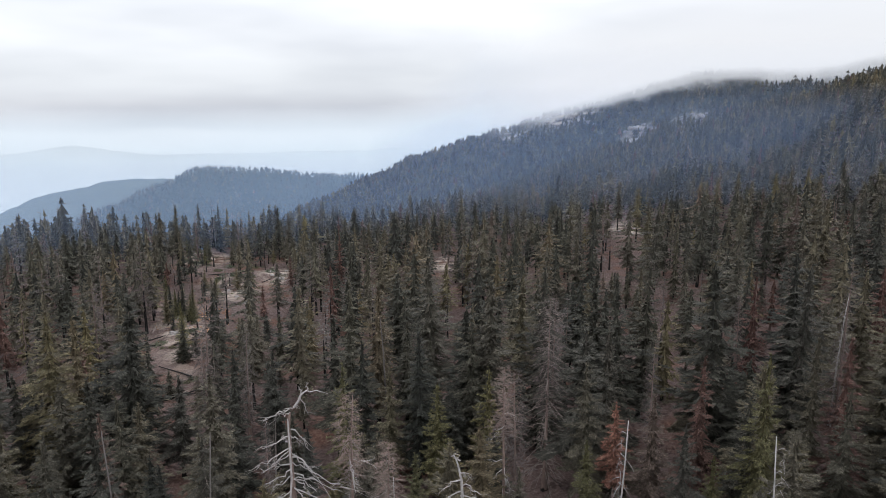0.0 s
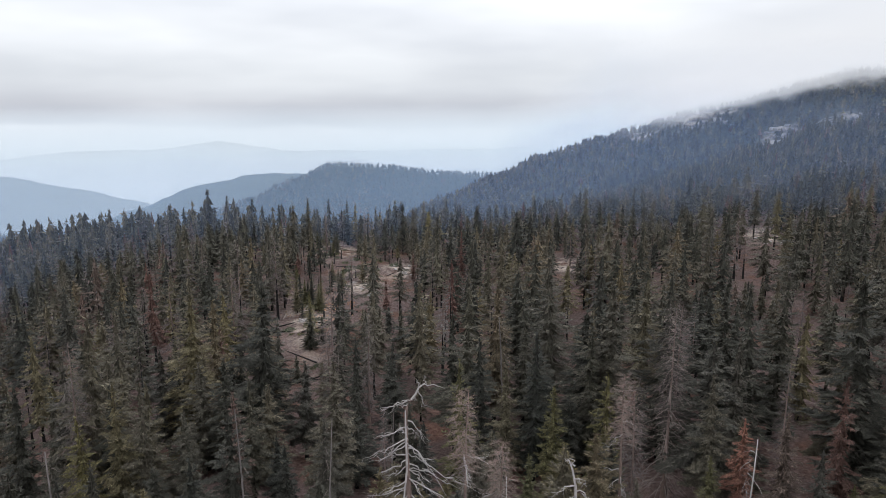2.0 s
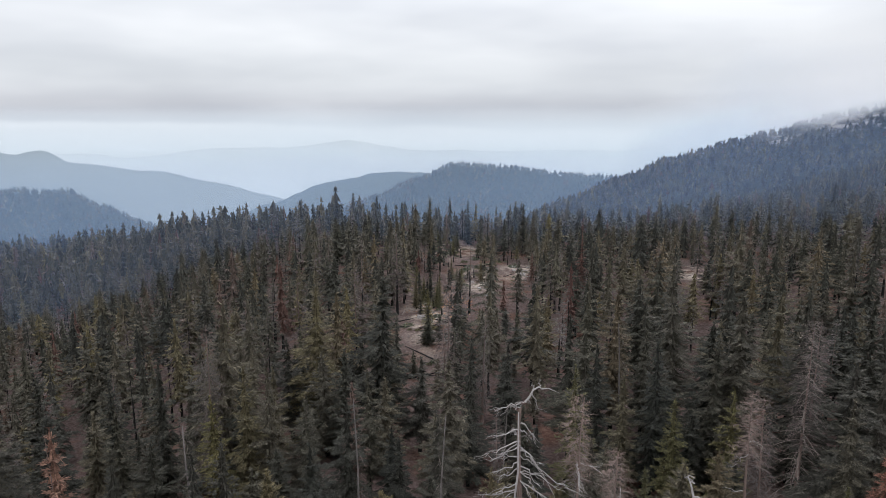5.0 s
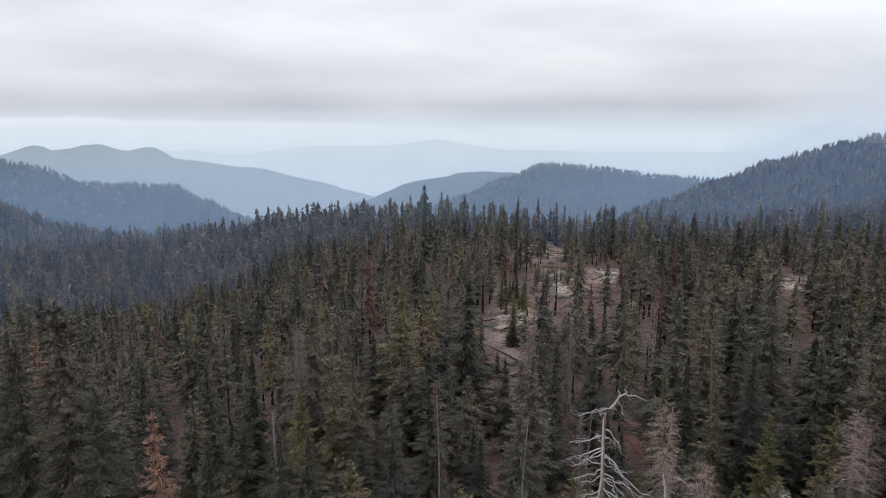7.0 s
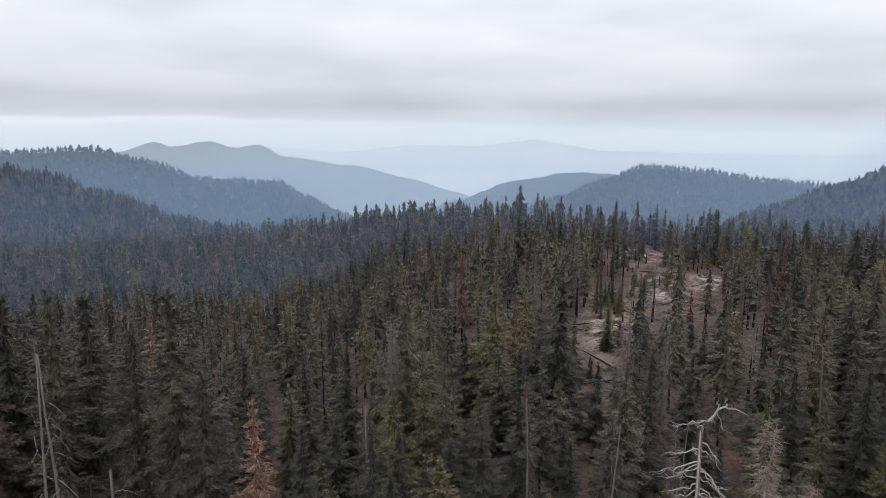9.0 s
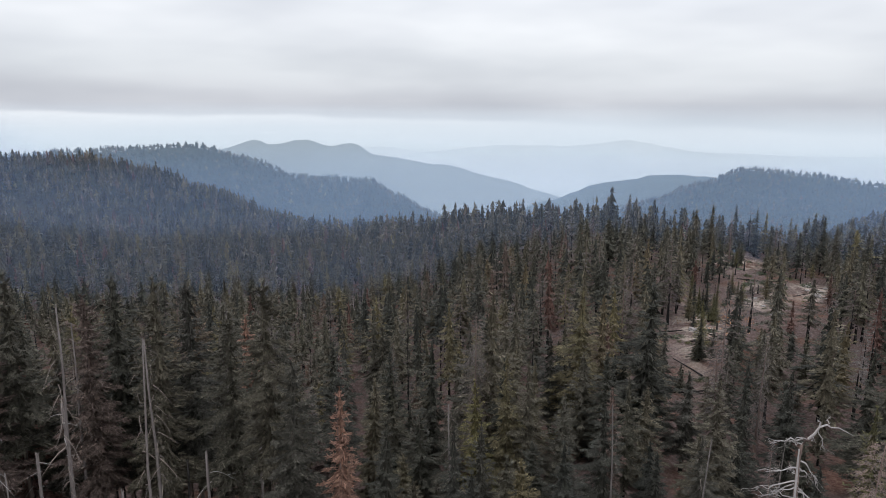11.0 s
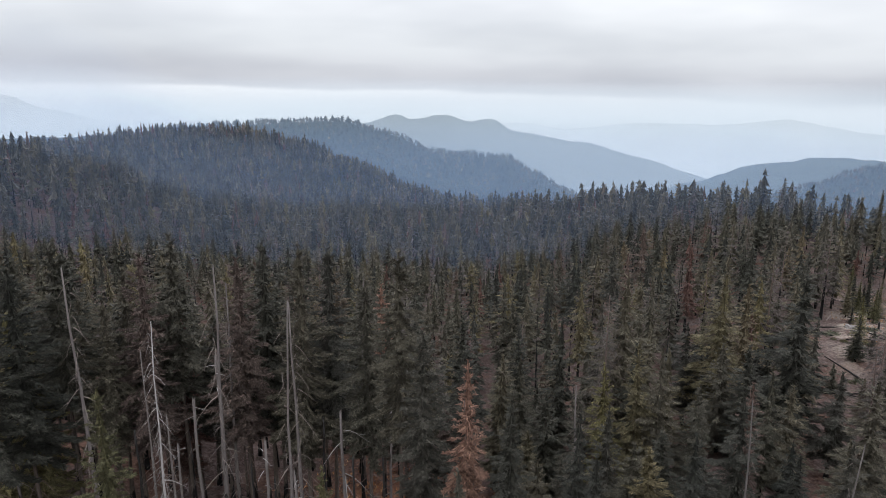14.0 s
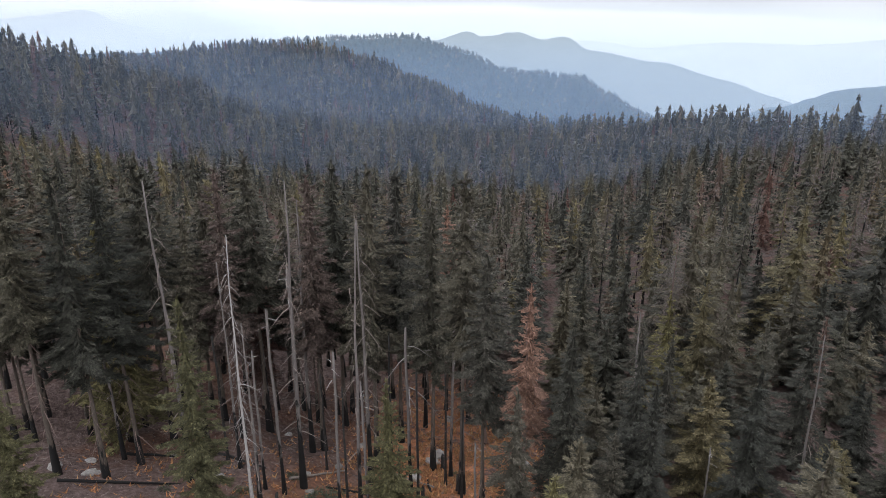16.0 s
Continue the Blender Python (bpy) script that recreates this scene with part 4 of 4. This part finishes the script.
band(1850, 2750, 0, 75, 17.0, 250, (10, 6.5, 0.9, 3, 3, 0.95), 17, (0.005, 0.02, 0.0), (1.2, 1.8))

# ---- the two crooked snags before the camera ----
def part(name, mesh_data, mats, parent, label="", kind=""):
    ob = tagged(new(name, mesh_of(name, mesh_data[0], mesh_data[1], mats, smooth=True)), label, kind=kind)
    ob.parent = parent
    return ob


def bowed(start, end, sag, girth, sides=5, steps=7, rs=None):
    """A bough from start to end that hangs by sag, a little knotty."""
    s = np.linspace(0, 1, steps)
    path = np.array(start)[None] * (1 - s[:, None]) + np.array(end)[None] * s[:, None]
    path[:, 2] -= 4 * sag * s * (1 - s)
    if rs is not None:
        path[1:-1] += rs.normal(0, 0.11, (steps - 2, 3))
    return tube(path, girth * (1 - 0.82 * s), sides)


def forked(start, end, sag, girth, rs, twigs=6):
    """A bough with side twigs as one piece of wood."""
    pieces = [bowed(start, end, sag, girth, rs=rs)]
    a, b = np.array(start, float), np.array(end, float)
    length = np.linalg.norm(b - a)
    for k in range(twigs):
        f = rs.uniform(0.3, 0.95)
        p = a * (1 - f) + b * f
        p[2] -= 4 * sag * f * (1 - f)
        d = (b - a) / length + rs.normal(0, 0.55, 3) + np.array([0, 0, -0.15])
        pieces.append(bowed(p, p + d * length * rs.uniform(0.12, 0.32), 0.05, girth * 0.42, 3, 4, rs))
    return joined(pieces)


def crooked_snag():
    """The big silvery snag whose broken top bends over."""
    az, r = 12.9, 58.0
    x, y = spot(az, r)
    foot = float(land(x, y))
    snag = tagged(new("crooked_snag"), "large silvery dead conifer with a bent top and long drooping boughs", "snag")
    snag.matrix_basis = pose(x, y, foot - 0.3, 0, 0, az)
    rs = np.random.RandomState(5)
    up = 25.6 - foot
    path = [(0, 0, 0), (0.1, 0, up * 0.3), (0.05, 0, up * 0.6), (-0.1, 0.1, up - 6), (-0.15, 0, up - 3.2), (-0.05, 0, up - 2.0), (0.35, -0.1, up - 1.3)]
    part("trunk", tube(path, [0.40, 0.32, 0.24, 0.165, 0.13, 0.11, 0.09], 9), [BROWNWOOD], snag, "weathered grey trunk")
    part("bent_top", tube([(0.35, -0.1, up - 1.3), (0.75, -0.1, up - 0.75), (1.0, 0, up - 0.2), (1.5, 0.05, up + 0.1), (1.75, 0.1, up - 0.1), (2.3, 0.1, up), (3.3, 0.1, up - 0.4)], [0.12, 0.1, 0.085, 0.07, 0.055, 0.04, 0.012], 6), [SILVER], snag, "silvery bent broken top")
    for start, end in (((1.0, 0, up - 0.2), (0.9, 0.1, up + 0.45)), ((1.5, 0.05, up + 0.1), (1.55, 0.3, up + 0.6)), ((0.9, 0, up - 0.4), (1.5, -0.4, up - 1.9)), ((0.5, 0, up - 1.1), (-1.2, -0.3, up - 1.9)), ((0.4, 0, up - 1.2), (0.9, 0.5, up - 1.7))):
        part("branch", forked(start, end, -0.08, 0.05, rs, 3), [SILVER], snag)
    # a pale side stem that runs down along the trunk
    part("side_stem", tube([(-0.2, -0.3, up - 2.2), (-0.15, -0.5, up - 4.5), (-0.1, -0.6, up - 7.5), (-0.4, -0.8, up - 10.5), (-1.3, -0.9, up - 13.5)], [0.06, 0.09, 0.10, 0.09, 0.05], 6), [SILVER], snag, "pale twisted side stem")
    # height under the top, sideways reach, drop, sag
    for h, out, drop, sag in ((1.4, -2.2, 1.1, -0.1), (1.7, -0.9, 0.2, 0.1), (3.3, 1.6, 2.6, -0.5), (3.9, -2.4, 0.3, 0.1), (4.0, 1.0, 1.3, -0.2), (5.0, -2.9, 1.0, 0.1), (5.1, -2.6, 2.7, 0.1),
                              (5.6, 4.6, 4.2, 0.5), (5.9, 2.0, 2.2, -0.4), (6.5, -2.0, -0.2, 0.2), (7.0, -2.4, 1.2, 0.1), (7.6, -2.0, 1.1, 0.1), (7.4, 3.4, 2.6, -0.1), (8.0, 1.4, 1.8, -0.3),
                              (8.6, -2.3, 1.6, 0.1), (8.9, 4.2, 3.0, -0.2), (9.6, -3.6, 1.6, 0.2), (10.3, 3.2, 2.6, 0.2)):
        depth = rs.uniform(-1.4, 1.2)
        part("branch", forked((0, 0, up - h), (out * 1.05, depth, up - h - drop), sag, 0.075, rs), [SILVER], snag)
    for k in range(26):
        h = rs.uniform(4, up - 4)
        a = rs.uniform(0, 6.28)
        l = rs.uniform(1.2, 3.4)
        part("branch", forked((0, 0, up - h), (l * math.cos(a), l * math.sin(a), up - h - rs.uniform(0.2, 1.8)), rs.uniform(-0.3, 0.2), 0.06, rs, 3), [SILVER if k % 3 else GREYWOOD], snag)
    return snag


def tangled_snag(az, r, top, seed, label):
    """A dead fir whose head is a tangle of fine twigs, with long limbs hanging below."""
    x, y = spot(az, r)
    foot = float(land(x, y))
    h = top - foot + 0.3
    snag = tagged(new("tangled_snag"), label, "snag")
    snag.matrix_basis = pose(x, y, foot - 0.3, 0, 0, az)
    rs = np.random.RandomState(seed)
    part("trunk", stem(rs, h, 0.3, 8, blunt=0.1, bend=0.02), [BROWNWOOD], snag, "brown-grey trunk")
    part("bough_mass", limbs(rs, h, 0.62, 2.0, 70, 0.04, 0, twigs=3, curl=0.3), [PALEWOOD], snag, "tangle of pale bare twigs", "stuff")
    part("twig_mass", sprays(rs, h, 0.70, 1.9, 90, 10, 0.45, 0.08, droop=8, power=0.3), [BROWNWOOD], snag, "fine brown twigs at the head", "stuff")
    for k in range(9):
        u = rs.uniform(0.35, 0.78)
        a = rs.uniform(0, 6.28)
        l = rs.uniform(1.6, 3.4)
        part("branch", forked((0, 0, u * h), (l * math.cos(a), l * math.sin(a), u * h - rs.uniform(0.6, 2.6)), -0.4, 0.06, rs), [SILVER], snag)
    return snag


def broken_white_snag():
    az, r = -1.7, 52.0
    x, y = spot(az, r)
    foot = float(land(x, y))
    snag = tagged(new("broken_snag"), "small bleached snag with a few twisted white boughs", "snag")
    snag.matrix_basis = pose(x, y, foot - 0.3, 0, 0, az)
    rs = np.random.RandomState(8)
    up = 22.3 - foot
    part("trunk", tube([(0.3, 0, 0), (0.3, 0, up * 0.6), (0.2, 0, up - 4), (0.1, 0, up - 2.2), (-0.2, 0, up - 0.8), (-0.5, 0, up)], [0.26, 0.2, 0.13, 0.10, 0.075, 0.03], 7), [SILVER], snag)
    for h, out, drop in ((0.5, -0.7, -0.1), (1.6, 0.9, 0.9), (2.2, -1.8, 1.2), (2.6, 1.7, 0.8), (3.2, -2.2, 2.0), (3.6, 2.4, 1.0), (4.5, -1.6, 1.6), (5.0, 2.2, 1.8)):
        part("branch", forked((0, 0, up - h), (out, rs.uniform(-0.6, 0.6), up - h - drop), -0.2, 0.07, rs), [SILVER], snag)


crooked_snag()
tangled_snag(8.0, 60.0, 24.0, 21, "dead fir with a tangled head of pale bare twigs")
tangled_snag(4.8, 63.0, 17.5, 22, "low dead fir with a thicket of bare twigs")
tangled_snag(-5.5, 74.0, 20.8, 23, "brown dead fir with a broken twiggy head")
broken_white_snag()


# ---- granite outcrops on the mountain ----
def slope_at(az, el):
    """Where a line of that bearing and height meets the far slopes."""
    r = np.arange(700.0, 1800.0, 4.0)
    x, y = -r * math.sin(radians(az)), r * math.cos(radians(az))
    hit = np.nonzero(land(x, y) > EYE_Z + r * math.tan(radians(el)))[0]
    k = hit[0] if len(hit) else len(r) - 1
    return float(x[k]), float(y[k])


def outcrop_mesh(seed):
    """A broken granite face: blocks heaped into one another."""
    q = np.random.RandomState(seed)
    bm = bmesh.new()
    for k in range(9):
        made = bmesh.ops.create_icosphere(bm, subdivisions=2, radius=1.0)
        size, at = q.uniform(0.25, 0.6), Vector((q.normal(0, 0.75), q.normal(0, 0.3), q.uniform(-0.1, 0.35)))
        for v in made["verts"]:
            p = v.co.copy()
            p = Vector((round(p.x * 2.2) / 2.2, round(p.y * 2.2) / 2.2, round(p.z * 2.2) / 2.2)) * 0.5 + p * 0.5
            v.co = p * size * (1 + 0.3 * noise.noise(p * 2 + Vector((seed, k, 0)))) + at
    me = bpy.data.meshes.new("rock_outcrop")
    bm.to_mesh(me)
    bm.free()
    me.materials.append(ROCK)
    return me


OUTCROPS = [outcrop_mesh(k) for k in range(3)]
for k, (az, el, size) in enumerate(((-15.4, -2.7, 16), (-16.1, -2.4, 12), (-14.9, -3.0, 11), (-19.9, -1.7, 16), (-20.9, -1.5, 14), (-19.1, -2.0, 10), (-9.7, -1.9, 18), (-8.7, -2.2, 14), (-10.7, -1.6, 16), (-11.6, -2.1, 12), (-5.2, -3.1, 13), (-4.5, -3.3, 9))):
    for q in range(3):
        ox, oy = slope_at(az + (0, 0.45, -0.5)[q], el + (0, 0.16, -0.18)[q])
        ob = new("rock_outcrop", OUTCROPS[(k + q) % 3])
        big = size * (0.6, 0.38, 0.45)[q]
        ob.matrix_basis = pose(ox, oy, float(land(ox, oy)) + big * 0.25, 0, 0, az + 70 * q + 31 * k) @ Matrix.Diagonal((big * 1.2, big * 0.7, big * 0.85, 1))
        tagged(ob, "pale granite outcrop breaking through the wooded mountainside", "rock", group="rock outcrops")


# ---- forest floor: boulders, logs, stumps, shrubs ----
def boulder_mesh(seed):
    bm = bmesh.new()
    bmesh.ops.create_icosphere(bm, subdivisions=3, radius=1.0)
    for v in bm.verts:
        p = v.co.copy()
        q = 1 + 0.28 * noise.noise(p * 1.1 + Vector((seed * 9.1, 3, 7))) + 0.09 * noise.noise(p * 3.1 + Vector((seed, 1, 4)))
        v.co = Vector((p.x * 1.25, p.y, max(p.z, -0.35) * 0.72)) * q
        v.co += Vector((round(v.co.x * 1.6) / 1.6, round(v.co.y * 1.6) / 1.6, round(v.co.z * 1.9) / 1.9)) * 0.35 - v.co * 0.35
    me = bpy.data.meshes.new("boulder")
    bm.to_mesh(me)
    bm.free()
    me.materials.append(ROCK)
    return me


BOULDERS = [boulder_mesh(k) for k in range(4)]


def boulder(x, y, size, k):
    ob = new("boulder", BOULDERS[k % 4])
    ob.matrix_basis = pose(x, y, float(land(x, y)) + size * 0.05, 0, 0, k * 77) @ Matrix.Diagonal((size, size * (0.7 + 0.1 * (k % 4)), size * 0.8, 1))
    tagged(ob, "pale grey granite boulder lying on the forest floor", "boulder", group="boulders")


for k, (az, r, size) in enumerate(((85.9, 91, 0.9), (89.3, 80, 0.9), (91.7, 83, 0.8), (89.1, 84, 0.6), (58.8, 84, 1.1), (65.4, 81, 0.5), (72.8, 90, 0.5), (82.9, 84, 0.6), (71.6, 76, 0.6), (57.8, 94, 0.7), (71.2, 72, 0.5), (66.1, 86, 0.5),
                                   (59.3, 82, 1.0), (68.5, 79, 0.6), (61.0, 77, 0.7), (79.3, 76, 0.6), (50.2, 82, 1.0), (44.3, 76, 0.8))):
    boulder(*spot(az, r), size, k)
rs = np.random.RandomState(77)
for k in range(36):
    az0, r0, wa, wr = ((20.6, 190, 1.8, 40), (16.4, 250, 2.0, 22), (-15.3, 296, 1.6, 16), (13.2, 262, 1.4, 14))[k % 4]
    boulder(*spot(rs.normal(az0, wa * 0.6), rs.normal(r0, wr * 0.6)), rs.uniform(0.4, 1.3), k)


def log_mesh(seed, length):
    rs = np.random.RandomState(seed)
    s = np.linspace(0, 1, 8)
    path = np.column_stack([s * length - length / 2, np.cumsum(rs.normal(0, 0.06, 8)), 0.16 + 0.02 * rs.normal(size=8)])
    return tube(path, 0.17 * (1 - 0.6 * s) + 0.03, 8)


LOGS = [mesh_of("fallen_log", *log_mesh(k, 6 + 2.5 * k), [(GREYWOOD, PALEWOOD, CHAR, BROWNWOOD)[k]], smooth=True) for k in range(4)]


def fallen_log(x, y, turn, k):
    ob = new("fallen_log", LOGS[k % 4])
    c, s = math.cos(radians(turn)), math.sin(radians(turn))
    slope = math.degrees(math.atan2(float(land(x + 3 * c, y + 3 * s)) - float(land(x - 3 * c, y - 3 * s)), 6))
    ob.matrix_basis = pose(x, y, float(land(x, y)), 0, -slope, turn)
    tagged(ob, ("grey weathered log fallen on the forest floor", "bleached log lying across the open slope", "charred black log lying in needle litter", "brown bark-covered log on the ground")[k % 4], "log", group="fallen logs")


for az, r, turn, k in ((87.1, 76, 80, 3), (84.6, 84, 60, 0), (61.4, 76, 20, 1), (59.5, 74, 150, 0), (55.6, 63, 120, 2), (64.9, 70, 40, 3), (70.3, 76, 100, 1), (81.7, 88, 85, 0), (77.7, 80, 30, 2), (60.0, 66, 100, 0), (57.1, 59, 130, 2), (74.3, 66, 65, 3)):
    fallen_log(*spot(az, r), turn, k)
for k in range(48):
    az0, r0, wa, wr = ((20.8, 185, 1.8, 36), (16.4, 250, 2.0, 22), (19.2, 215, 1.6, 26), (-15.3, 296, 1.6, 16), (-9.0, 182, 2.0, 14))[k % 5]
    fallen_log(*spot(rs.normal(az0, wa * 0.7), rs.normal(r0, wr * 0.6)), rs.uniform(0, 180), k)


def stump(x, y, h, k):
    """A charred stump with a splintered head."""
    q = np.random.RandomState(k)
    v, t = stem(q, h, 0.26, 8, blunt=0.75, steps=4)
    v[-8:, 2] += q.uniform(-0.5, 0.5, 8)
    ob = new("charred_stump", mesh_of("charred_stump", v, t, [CHAR], smooth=True))
    ob.matrix_basis = pose(x, y, float(land(x, y)) - 0.15, 0, 0, k * 50)
    tagged(ob, "short charred stump standing in the burnt ground", "stump", group="charred stumps")


for k, (az, r, h) in enumerate(((74.4, 66, 2.4), (62.7, 72, 2.0), (60.3, 67, 3.0), (59.2, 63, 1.8), (56.9, 73, 2.6), (65.2, 77, 1.6), (61.9, 60, 2.2), (58.4, 80, 2.5))):
    stump(*spot(az, r), h, k)
for k in range(24):
    az0, r0, wa, wr = ((20.8, 190, 1.6, 30), (16.8, 255, 2.0, 20), (19.0, 290, 1.6, 16))[k % 3]
    stump(*spot(rs.normal(az0, wa * 0.7), rs.normal(r0, wr * 0.6)), rs.uniform(1.5, 4.5), 20 + k)


def clump(seed, count, size):
    """A low rounded mass of small leaves."""
    q = np.random.RandomState(seed)
    d = q.normal(size=(count, 3))
    d[:, 2] = np.abs(d[:, 2]) * 0.8
    d /= np.linalg.norm(d, axis=1, keepdims=True)
    p = d * q.uniform(0.45, 1.0, (count, 1)) * (1, 1, 0.62)
    p *= 1 + 0.25 * np.sin(d[:, :1] * 4 + seed) * np.cos(d[:, 1:2] * 3)
    a = q.normal(size=(count, 3)) * size
    b2 = q.normal(size=(count, 3)) * size
    v = np.stack([p - a, p + a * 0.6 + b2 * 0.4, p + b2], 1).reshape(-1, 3)
    v[:, 2] = np.maximum(v[:, 2], 0)
    return v, np.arange(len(v)).reshape(-1, 3)


SHRUBS = [mesh_of("shrub", *clump(k, 420, 0.085), [SHRUB]) for k in range(3)]


def shrub(x, y, size, k):
    ob = new("shrub", SHRUBS[k % 3])
    ob.matrix_basis = pose(x, y, float(land(x, y)) - 0.1, 0, 0, k * 61) @ Matrix.Diagonal((size, size * 1.1, size * 0.8, 1))
    tagged(ob, "low grey-green shrub growing on the open forest floor", "shrub", group="shrubs")


for k, (az, r, size) in enumerate(((70.4, 71, 1.6), (69.2, 69, 1.3), (74.0, 65, 1.7), (74.8, 67, 1.2), (72.2, 66, 1.4), (71.4, 69, 1.5), (76.3, 64, 1.5), (78.5, 69, 1.1), (73.4, 68, 1.3), (66.9, 66, 1.2), (61.0, 66, 1.1), (65.4, 72, 1.0), (84.1, 74, 1.0), (57.1, 78, 1.0), (68.7, 71, 1.2), (82.7, 63, 1.3), (87.2, 62, 1.8), (64.1, 62, 1.2), (60.4, 60, 1.3), (72.8, 75, 1.2), (77.3, 71, 1.3), (54.1, 61, 1.4))):
    shrub(*spot(az, r), size, k)
for k in range(60):
    az0, r0, wa, wr = ((18.9, 300, 1.8, 18), (18.5, 280, 2.0, 26), (15.0, 262, 2.2, 16), (20.5, 200, 1.8, 30), (-15.2, 300, 1.5, 14))[k % 5]
    shrub(*spot(rs.normal(az0, wa * 0.6), rs.normal(r0, wr * 0.6)), rs.uniform(0.8, 2.6), k)
for k in range(54):
    az0, r0, wa, wr = ((20.7, 192, 0.8, 16), (17.4, 246, 1.1, 10), (19.2, 302, 1.0, 12))[k % 3]
    shrub(*spot(rs.normal(az0, wa), rs.normal(r0, wr)), rs.uniform(0.5, 1.5), k + 1)


for k in range(44):
    az0, r0, wa, wr = ((20.6, 190, 1.3, 26), (17.2, 246, 1.7, 14), (19.0, 300, 1.6, 16), (21.5, 215, 1.2, 20))[k % 4]
    sx, sy = spot(rs.normal(az0, wa * 0.7), rs.normal(r0, wr * 0.7))
    tree("fir" if k % 3 else "olive", k, sx, sy, rs.uniform(3.0, 11.0), rs.uniform(0, 360), 1.45, label="young green fir growing on the open gritty slope")


def bracken():
    """Rusty bracken and dry grass over the burnt ground: too many fronds to count."""
    q = np.random.RandomState(3)
    az, r = [], []
    for a0, r0, wa, wr, count in ((57.5, 80, 5.0, 12, 7500), (51, 70, 5, 8, 1200), (72, 66, 6, 9, 1500), (86, 72, 5, 9, 700), (19.5, 205, 1.2, 14, 1000), (4.6, 158, 0.5, 8, 300)):
        az.append(q.normal(a0, wa, count))
        r.append(q.normal(r0, wr, count))
    az, r = np.radians(np.concatenate(az)), np.concatenate(r)
    x, y = -r * np.sin(az), r * np.cos(az)
    keep = ripple(x, y, 9, 71) + q.normal(0, 0.35, len(x)) > -0.1
    x, y = x[keep], y[keep]
    p = np.column_stack([x, y, land(x, y)])
    n_, verts = len(p), []
    for k in range(3):
        a = q.uniform(0, 6.28, n_)
        l = q.uniform(0.25, 0.7, n_)
        d = np.column_stack([np.cos(a), np.sin(a), q.uniform(0.2, 0.9, n_)])
        side = np.column_stack([-np.sin(a), np.cos(a), np.zeros(n_)]) * (l * 0.22)[:, None]
        base = p - [0, 0, 0.03]
        verts.append(np.stack([base - side, base + side, base + d * l[:, None]], 1))
    v = np.concatenate(verts).reshape(-1, 3)
    ob = new("bracken", mesh_of("bracken", v, np.arange(len(v)).reshape(-1, 3), [FERN], tint=np.repeat(q.rand(len(v) // 3), 3)))
    tagged(ob, "rusty orange bracken and dry grass on burnt ground", "bracken", kind="stuff")


bracken()


def litter():
    """Fallen twigs, cones and bits of bark strewn over the burnt ground: too many to count."""
    q = np.random.RandomState(9)
    az = np.radians(np.concatenate([q.uniform(48, 97, 5200), q.normal(20.3, 1.4, 900), q.normal(17, 1.6, 500)]))
    r = np.concatenate([q.uniform(56, 96, 5200), q.normal(195, 22, 900), q.normal(250, 14, 500)])
    x, y = -r * np.sin(az), r * np.cos(az)
    p = np.column_stack([x, y, land(x, y) + 0.05])
    a, l = q.uniform(0, 6.28, len(p)), q.uniform(0.15, 0.9, len(p)) ** 1.5 * np.where(r > 150, 3.0, 1.6)
    way_ = np.column_stack([np.cos(a), np.sin(a), q.normal(0.05, 0.12, len(p))]) * l[:, None]
    side = np.column_stack([-np.sin(a), np.cos(a), np.zeros(len(p))]) * q.uniform(0.012, 0.05, (len(p), 1)) * np.where(r > 150, 2.0, 1.0)[:, None]
    rise = np.array([0, 0, 0.04])
    v = np.stack([p - side, p + side, p + way_, p + rise], 1).reshape(-1, 3)
    k = np.arange(len(p))[:, None] * 4
    t = np.concatenate([k + [0, 1, 2], k + [0, 2, 3], k + [1, 3, 2]])
    ob = new("twig_litter", mesh_of("twig_litter", v, t, [TWIGS, PALEWOOD], slot=np.tile(q.rand(len(p)) < 0.35, 3).astype(int), tint=np.repeat(q.rand(len(p)), 4)))
    tagged(ob, "fallen twigs and bark scattered on the forest floor", "litter", kind="stuff")


litter()
